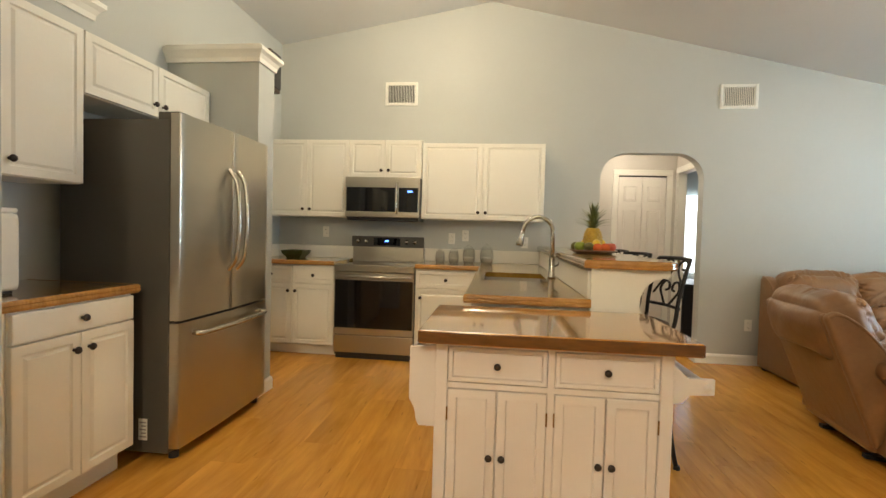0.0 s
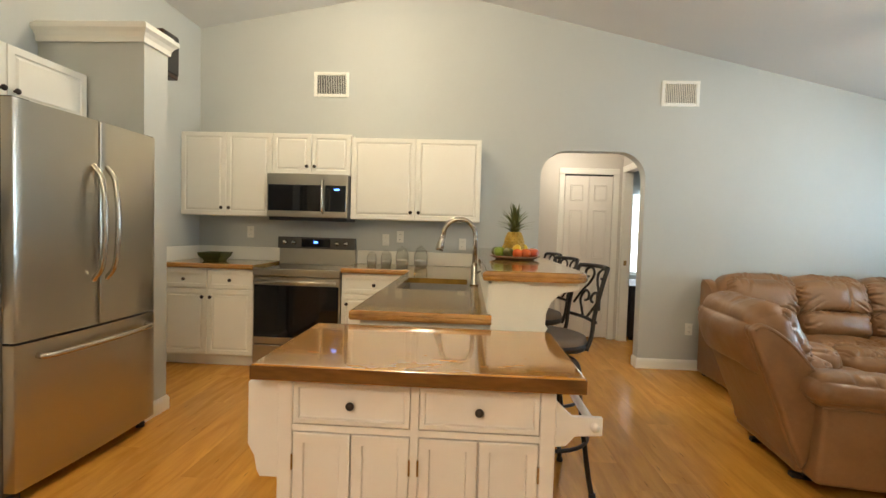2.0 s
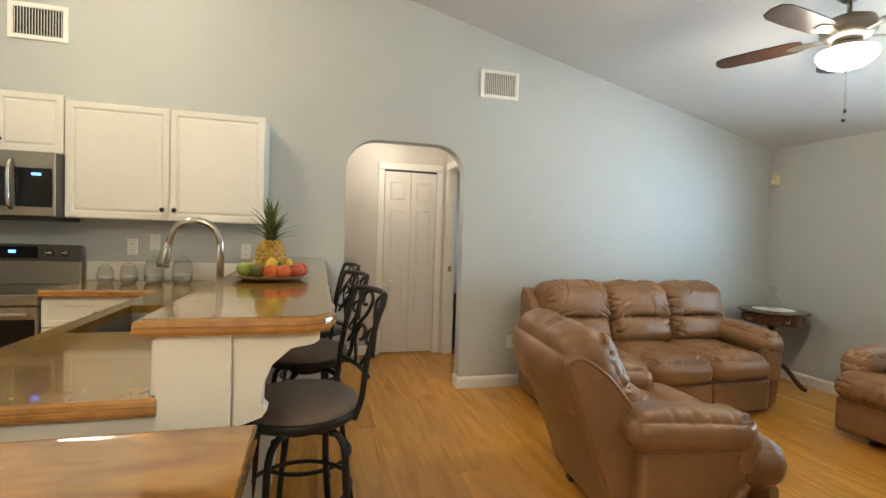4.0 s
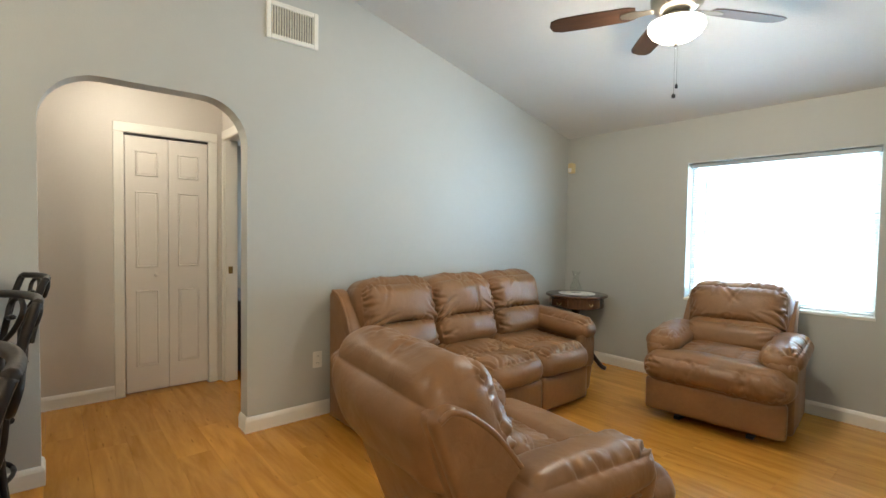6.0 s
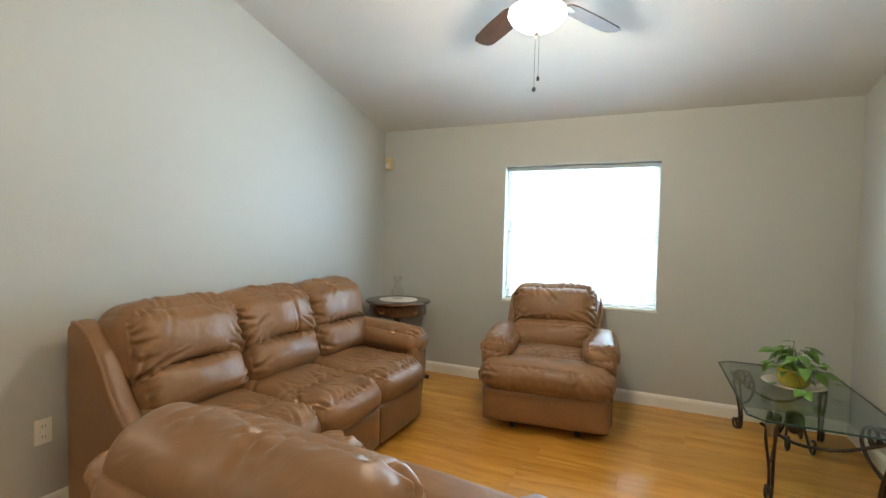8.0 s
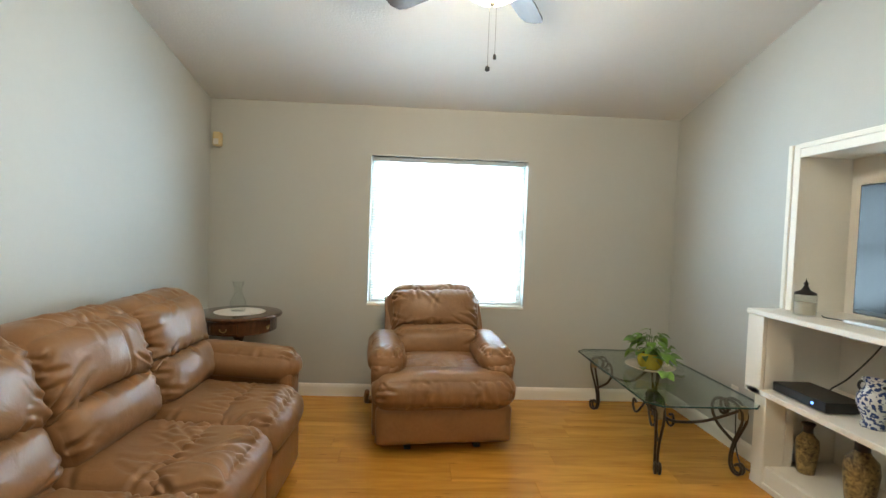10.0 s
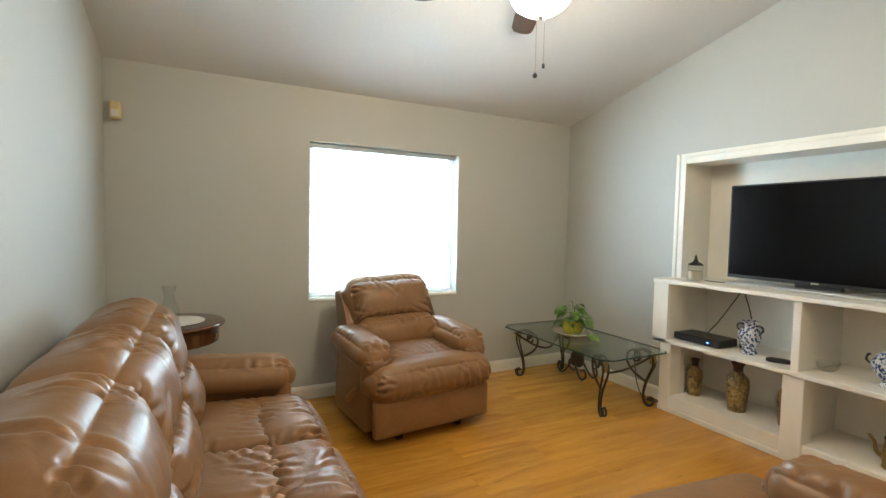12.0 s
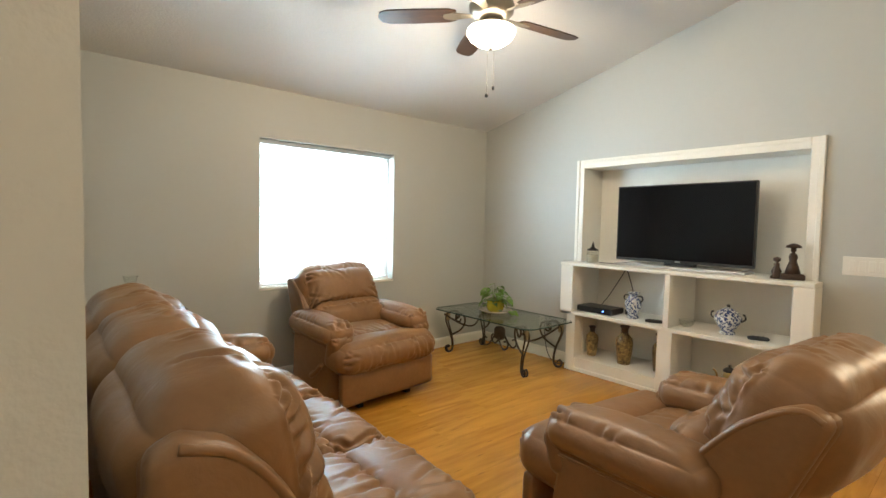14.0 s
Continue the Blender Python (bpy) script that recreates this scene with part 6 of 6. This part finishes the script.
for x, y, m, n, r in ((0.10, -0.05, APPLE, "apple", 0.034), (0.055, -0.095, ORANGE, "tomato", 0.031), (0.005, -0.105, ORANGE, "tomato", 0.030), (0.115, 0.02, APPLE, "apple", 0.034),
                      (-0.045, -0.085, MANGO, "avocado", 0.033), (-0.095, -0.045, LIME, "green_apple", 0.036), (-0.11, 0.025, MANGO, "avocado", 0.033), (-0.07, 0.09, APPLE, "apple", 0.034),
                      (0.0, 0.115, LIME, "green_apple", 0.034), (0.075, 0.09, APPLE, "apple", 0.034)):
    fruit(n, {"apple": "shiny red apple on the fruit tray", "tomato": "ripe red tomato on the fruit tray", "avocado": "dark green avocado on the fruit tray", "green_apple": "yellow-green apple on the fruit tray"}[n], m, x, y, 0.012 + r * 0.93, r, stalk=n.endswith("apple"))
for x, y in ((0.005, -0.062), (0.058, 0.025), (-0.05, 0.04)):
    fruit("lemon", "bright yellow lemon on the fruit tray", LEMON, x, y, 0.062, 0.026, 1.0, 1.25)
PINE = fruit_paint("pineapple_rind", (0.30, 0.17, 0.015, 1), (0.62, 0.42, 0.05, 1), 0.45)
PINELEAF = material("pineapple_crown_leaf", (0.13, 0.15, 0.045, 1), 0.45, spread=0.3, scale=12, random_tone=0.3)
pine = thing("pineapple", "upright ripe pineapple with a spiky crown", "fruit", "fruit on the tray", pose(TRX - 0.005, TRY + 0.01, TRZ + 0.012))
bm = bmesh.new()
core = lathe([(0, 0), (0.042, 0.004), (0.056, 0.03), (0.060, 0.075), (0.054, 0.12), (0.038, 0.15), (0, 0.155)], 20)
merge(bm, core)
for row in range(9):
    z = 0.012 + row * 0.0165
    u = z / 0.155
    r = 0.060 * math.sin(math.pi * (0.13 + 0.76 * u)) ** 0.55
    n = 12
    for k in range(n):
        a = 2 * math.pi * (k + 0.5 * (row % 2)) / n
        eye = bmesh.new()
        bmesh.ops.create_cone(eye, cap_ends=True, segments=6, radius1=0.0125, radius2=0.003, depth=0.009)
        merge(bm, eye, Matrix.Translation((r * math.cos(a), r * math.sin(a), z)) @ Matrix.Rotation(a, 4, "Z") @ Matrix.Rotation(math.pi / 2, 4, "Y"))
part("rind", bm, PINE, pine)


def blade_bm(length, width, bend):
    bm = bmesh.new()
    rows = []
    for k in range(6):
        u = k / 5
        w = width * (1 - u) ** 0.8
        rows.append([bm.verts.new((bend * u * u * length, s * w / 2, length * u)) for s in (-1, 0, 1)])
        rows[-1][1].co.x -= 0.15 * w
    for a, b in zip(rows, rows[1:]):
        for j in range(2):
            bm.faces.new((a[j], a[j + 1], b[j + 1], b[j]))
    bmesh.ops.remove_doubles(bm, verts=bm.verts[:], dist=1e-4)
    bmesh.ops.solidify(bm, geom=bm.faces[:], thickness=0.001)
    return bm


CROWN_LEAVES = [link_mesh("crown_leaf", blade_bm(0.105, 0.026, b), PINELEAF, True) for b in (0.15, 0.45, 0.8)]
for k in range(44):
    u = k / 43
    ob = new("crown_leaf", CROWN_LEAVES[2 if u < 0.35 else (1 if u < 0.7 else 0)])
    ob.parent = pine
    sc = 0.75 + 0.55 * u
    ob.matrix_basis = Matrix.Translation((0, 0, 0.145 + 0.055 * u)) @ pose(0, 0, 0, 0, 0, k * 137.5) @ Matrix.Translation((0.016 * (1 - u), 0, 0)) @ pose(0, 0, 0, 0, 30 * (1 - u) + 3, 0) @ Matrix.Diagonal((sc, sc, sc, 1))

# ---- small things on the media shelves ----
def porcelain():
    m = material("blue_white_porcelain", (0.78, 0.78, 0.78, 1), 0.12, spread=0.03)
    t, links = m.node_tree.nodes, m.node_tree.links
    b = t["Principled BSDF"]
    n, v = t.new("ShaderNodeTexNoise"), t.new("ShaderNodeTexVoronoi")
    n.inputs["Scale"].default_value, n.inputs["Detail"].default_value = 95, 2
    v.inputs["Scale"].default_value = 60
    links.new(t["Texture Coordinate"].outputs["Object"], n.inputs["Vector"])
    links.new(t["Texture Coordinate"].outputs["Object"], v.inputs["Vector"])
    add = t.new("ShaderNodeMath")
    add.operation = "ADD"
    links.new(n.outputs["Fac"], add.inputs[0])
    links.new(v.outputs["Distance"], add.inputs[1])
    ramp = t.new("ShaderNodeValToRGB")
    ramp.color_ramp.elements[0].position, ramp.color_ramp.elements[1].position = 0.97, 1.05
    ramp.color_ramp.elements[0].color, ramp.color_ramp.elements[1].color = (0.04, 0.07, 0.19, 1), (0.62, 0.64, 0.66, 1)
    links.new(add.outputs[0], ramp.inputs["Fac"])
    links.new(ramp.outputs["Color"], b.inputs["Base Color"])
    return m


CHINA = porcelain()
SH, BS = 0.5455, 0.1255
vase = thing("porcelain_vase", "blue and white porcelain vase with two handles", "vase", place=pose(4.19, 1.72, SH))
part("body", lathe([(0, 0), (0.045, 0), (0.048, 0.012), (0.036, 0.03), (0.05, 0.06), (0.068, 0.105), (0.064, 0.145), (0.040, 0.175), (0.034, 0.195), (0.052, 0.215), (0.05, 0.218), (0.03, 0.20), (0, 0.19)], 28), CHINA, vase, smooth=True)
for s in (-1, 1):
    part("handle", tube(smooth_line([(s * 0.036, 0, 0.19), (s * 0.07, 0, 0.19), (s * 0.082, 0, 0.165), (s * 0.062, 0, 0.14)], 5), 0.006, 8), BLACK, vase, "dark scroll handle", smooth=True)
tureen = thing("porcelain_tureen", "lidded blue and white porcelain jar with handles", "jar", place=pose(3.475, 1.70, SH))
part("body", lathe([(0, 0), (0.05, 0), (0.052, 0.012), (0.036, 0.028), (0.06, 0.05), (0.088, 0.10), (0.09, 0.125), (0.075, 0.145), (0, 0.146)], 28), CHINA, tureen, smooth=True)
lid = part("lid", lathe([(0.078, 0.1465), (0.076, 0.156), (0.05, 0.175), (0.03, 0.188), (0.012, 0.195), (0, 0.196)], 28), CHINA, tureen, smooth=True)
part("finial", lathe([(0, 0.1955), (0.01, 0.197), (0.014, 0.208), (0.006, 0.218), (0, 0.219)], 12), BLACK, lid, smooth=True)
for s in (-1, 1):
    part("handle", tube(smooth_line([(s * 0.082, 0, 0.10), (s * 0.112, 0, 0.12), (s * 0.108, 0, 0.15), (s * 0.095, 0, 0.155)], 5), 0.006, 8), BLACK, tureen, "dark scroll handle", smooth=True)


def painted_vase_material():
    return wood("gilt_painted_vase", (0.05, 0.028, 0.012, 1), (0.40, 0.28, 0.11, 1), (4, 4, 4), 3.5, 0.3, 0.0, 0.0, 0.0, 3.0, (0.35, 0.62))


GILTVASE = painted_vase_material()
for x, y, h, r, lab in ((4.60, 1.66, 0.27, 0.055, "small gilt painted vase with a dark neck"), (4.28, 1.67, 0.33, 0.072, "tall gilt painted floral vase"), (3.985, 1.64, 0.31, 0.06, "slim gilt painted vase")):
    v = thing("painted_vase", lab, "vase", "gilt vases on the low shelf", pose(x, y, BS))
    part("body", lathe([(0, 0), (r * 0.72, 0), (r * 0.75, 0.01), (r * 0.85, h * 0.2), (r, h * 0.52), (r * 0.92, h * 0.68), (r * 0.5, h * 0.78), (r * 0.42, h * 0.82), (0, h * 0.82)], 26), GILTVASE, v, smooth=True)
    part("neck", lathe([(r * 0.42, h * 0.82), (r * 0.42, h * 0.92), (r * 0.62, h), (r * 0.58, h), (r * 0.36, h * 0.92), (0, h * 0.9)], 24), WALNUT, v, smooth=True)
pot = thing("coffee_pot", "antique brass coffee pot with a curved spout", "pot", place=pose(3.44, 1.72, BS))
part("body", lathe([(0, 0), (0.045, 0), (0.05, 0.008), (0.045, 0.02), (0.05, 0.05), (0.042, 0.13), (0.038, 0.15), (0, 0.151)], 24), BRASS, pot, smooth=True)
part("lid", lathe([(0.042, 0.1515), (0.044, 0.16), (0.03, 0.175), (0.008, 0.185), (0.012, 0.197), (0, 0.203)], 20), IRON, pot, smooth=True)
part("spout", tube(smooth_line([(0.04, 0, 0.045), (0.075, 0, 0.07), (0.085, 0, 0.12), (0.11, 0, 0.15)], 5), 0.009, 10, [1.2 - 0.035 * k for k in range(16)]), BRASS, pot, smooth=True)
part("handle", tube(smooth_line([(-0.038, 0, 0.14), (-0.085, 0, 0.145), (-0.09, 0, 0.09), (-0.045, 0, 0.05)], 5), 0.005, 8), BRASS, pot, smooth=True)
cable_box = thing("cable_box", "black set-top box with a small blue light", "electronics", place=pose(4.50, 1.72, SH))
part("case", box(-0.17, 0.17, -0.11, 0.10, 0.006, 0.055, 0.004), BLACK, cable_box)
part("display", box(-0.10, -0.085, 0.10, 0.1008, 0.025, 0.035), DIGITS, cable_box, "tiny blue indicator light")
for x in (-0.14, 0.14):
    part("foot", box(x - 0.015, x + 0.015, -0.09, 0.08, 0, 0.0065), RUBBER, cable_box)
for x, y, lab in ((3.99, 1.76, "black remote control on the shelf"), (3.27, 1.73, "black game controller on the shelf")):
    r = thing("remote_control", lab, "remote", place=pose(x, y, SH, 0, 0, 25))
    part("case", cushion(0.13, 0.05, 0.022, 0.01, (0, 0, 0.003), 0.0, 1, 6), BLACK, r, smooth=True).location.z = 0.0115
    for k in range(3):
        part("button", box(-0.035 + k * 0.03, -0.02 + k * 0.03, -0.008, 0.008, 0.0235, 0.0275, 0.002), RUBBER, r)
single("glass_bowl", lathe([(0, 0), (0.03, 0), (0.05, 0.02), (0.06, 0.055), (0.057, 0.055), (0.046, 0.022), (0.028, 0.005), (0, 0.005)], 22), THINGLASS, "small clear glass bowl on the shelf", "bowl", smooth=True).matrix_basis = pose(3.77, 1.68, SH)
candle = thing("glass_canister", "clear glass canister with a bronze finial lid", "jar", place=pose(4.575, 1.745, UZ + 0.0005))
part("body", lathe([(0, 0), (0.05, 0), (0.052, 0.006), (0.052, 0.11), (0.049, 0.11), (0.048, 0.008), (0, 0.006)], 24), THINGLASS, candle, smooth=True)
part("wax", lathe([(0, 0.007), (0.046, 0.007), (0.046, 0.07), (0, 0.068)], 20), PLATE, candle)
part("lid", lathe([(0, 0.111), (0.05, 0.111), (0.048, 0.12), (0.02, 0.135), (0.008, 0.16), (0.012, 0.168), (0.004, 0.18), (0, 0.20)], 20), IRON, candle, smooth=True)
# two bronze figurines as plain turned shapes
BRONZE = material("dark_bronze", (0.07, 0.04, 0.028, 1), 0.4, 0.5, spread=0.3, scale=25)
bm = box(-0.065, 0.065, -0.04, 0.04, 0, 0.04, 0.006)
merge(bm, lathe([(0, 0.04), (0.045, 0.04), (0.032, 0.09), (0.02, 0.125), (0.026, 0.15), (0.018, 0.172), (0.008, 0.178), (0.016, 0.19), (0.014, 0.208), (0.045, 0.212), (0.04, 0.225), (0.015, 0.238), (0, 0.24)], 14))
single("figurine", bm, BRONZE, "dark bronze figurine with a wide hat", "figurine", "bronze figurines", smooth=True).matrix_basis = pose(3.095, 1.745, UZ + 0.0005, 0, 0, 20)
bm = lathe([(0, 0), (0.035, 0), (0.035, 0.012), (0.024, 0.02), (0.03, 0.05), (0.016, 0.08), (0.018, 0.1), (0.007, 0.108), (0.022, 0.12), (0.022, 0.138), (0, 0.148)], 14)
single("figurine", bm, BRONZE, "small bronze bust-like figurine", "figurine", "bronze figurines", smooth=True).matrix_basis = pose(3.185, 1.74, UZ + 0.0005)


def cable(points, r, label):
    single("cable", tube(smooth_line(points, 6), r, 6), BLACK, label, "cable", smooth=True)


cable([(4.42, 1.40, 0.95), (4.50, 1.42, 0.80), (4.55, 1.50, 0.66), (4.56, 1.58, 0.600), (4.53, 1.63, 0.575)], 0.004, "black cable running down behind the set-top box")
cable([(4.44, 1.40, 0.95), (4.36, 1.44, 0.80), (4.28, 1.52, 0.66), (4.24, 1.60, 0.565), (4.30, 1.64, 0.551)], 0.004, "black cable hanging across the shelf back")
cable([(4.30, 1.63, 0.989), (4.42, 1.68, 0.9885), (4.50, 1.70, 0.989), (4.56, 1.66, 0.9885)], 0.003, "thin black cable on the shelf top")
cable([(5.12, 1.70, 0.33), (5.05, 1.74, 0.10), (4.95, 1.78, 0.012), (4.85, 1.80, 0.008), (4.83, 1.76, 0.008)], 0.004, "black power cable trailing to the floor")
adapter = single("power_adapter", box(-0.04, 0.04, -0.025, 0.025, 0, 0.045, 0.005), BLACK, "small black power adapter on the shelf", "adapter")
adapter.matrix_basis = pose(4.285, 1.58, SH)

# ---- floor planks ----
floor_ob = bpy.data.objects["floor"]
PW, PL, GAP = 0.193, 1.29, 0.0009
full = link_mesh("plank", box(0, PW - GAP, 0, PL - GAP, -0.008, 0.0), FLOORWOOD)
rest = bmesh.new()
pr = random.Random(3)
cols = int((6.1 - (XL - 0.02)) / PW) + 1
for c in range(cols):
    x = XL - 0.02 + c * PW
    y = -2.3 - pr.uniform(0, PL)
    while y < 9.1:
        inside = y + PL > (1.3 if x > XE else -0.2) and y < 5.6
        low = 1.25 if x > XE + 0.1 else -2.25
        if y + PL > low + 0.01 and not (x < 0.28 and y > 5.5):
            if y < low:
                box(x, x + PW - GAP, low, y + PL - GAP, -0.008, 0.0, bm=rest)
            elif inside:
                ob = new("plank", full)
                ob.parent = floor_ob
                ob.matrix_basis = pose(x, y, 0)
            else:
                box(x, x + PW - GAP, y, y + PL - GAP, -0.008, 0.0, bm=rest)
        y += PL
tagged(part("plank_rest", rest, FLOORWOOD, floor_ob), kind="stuff")
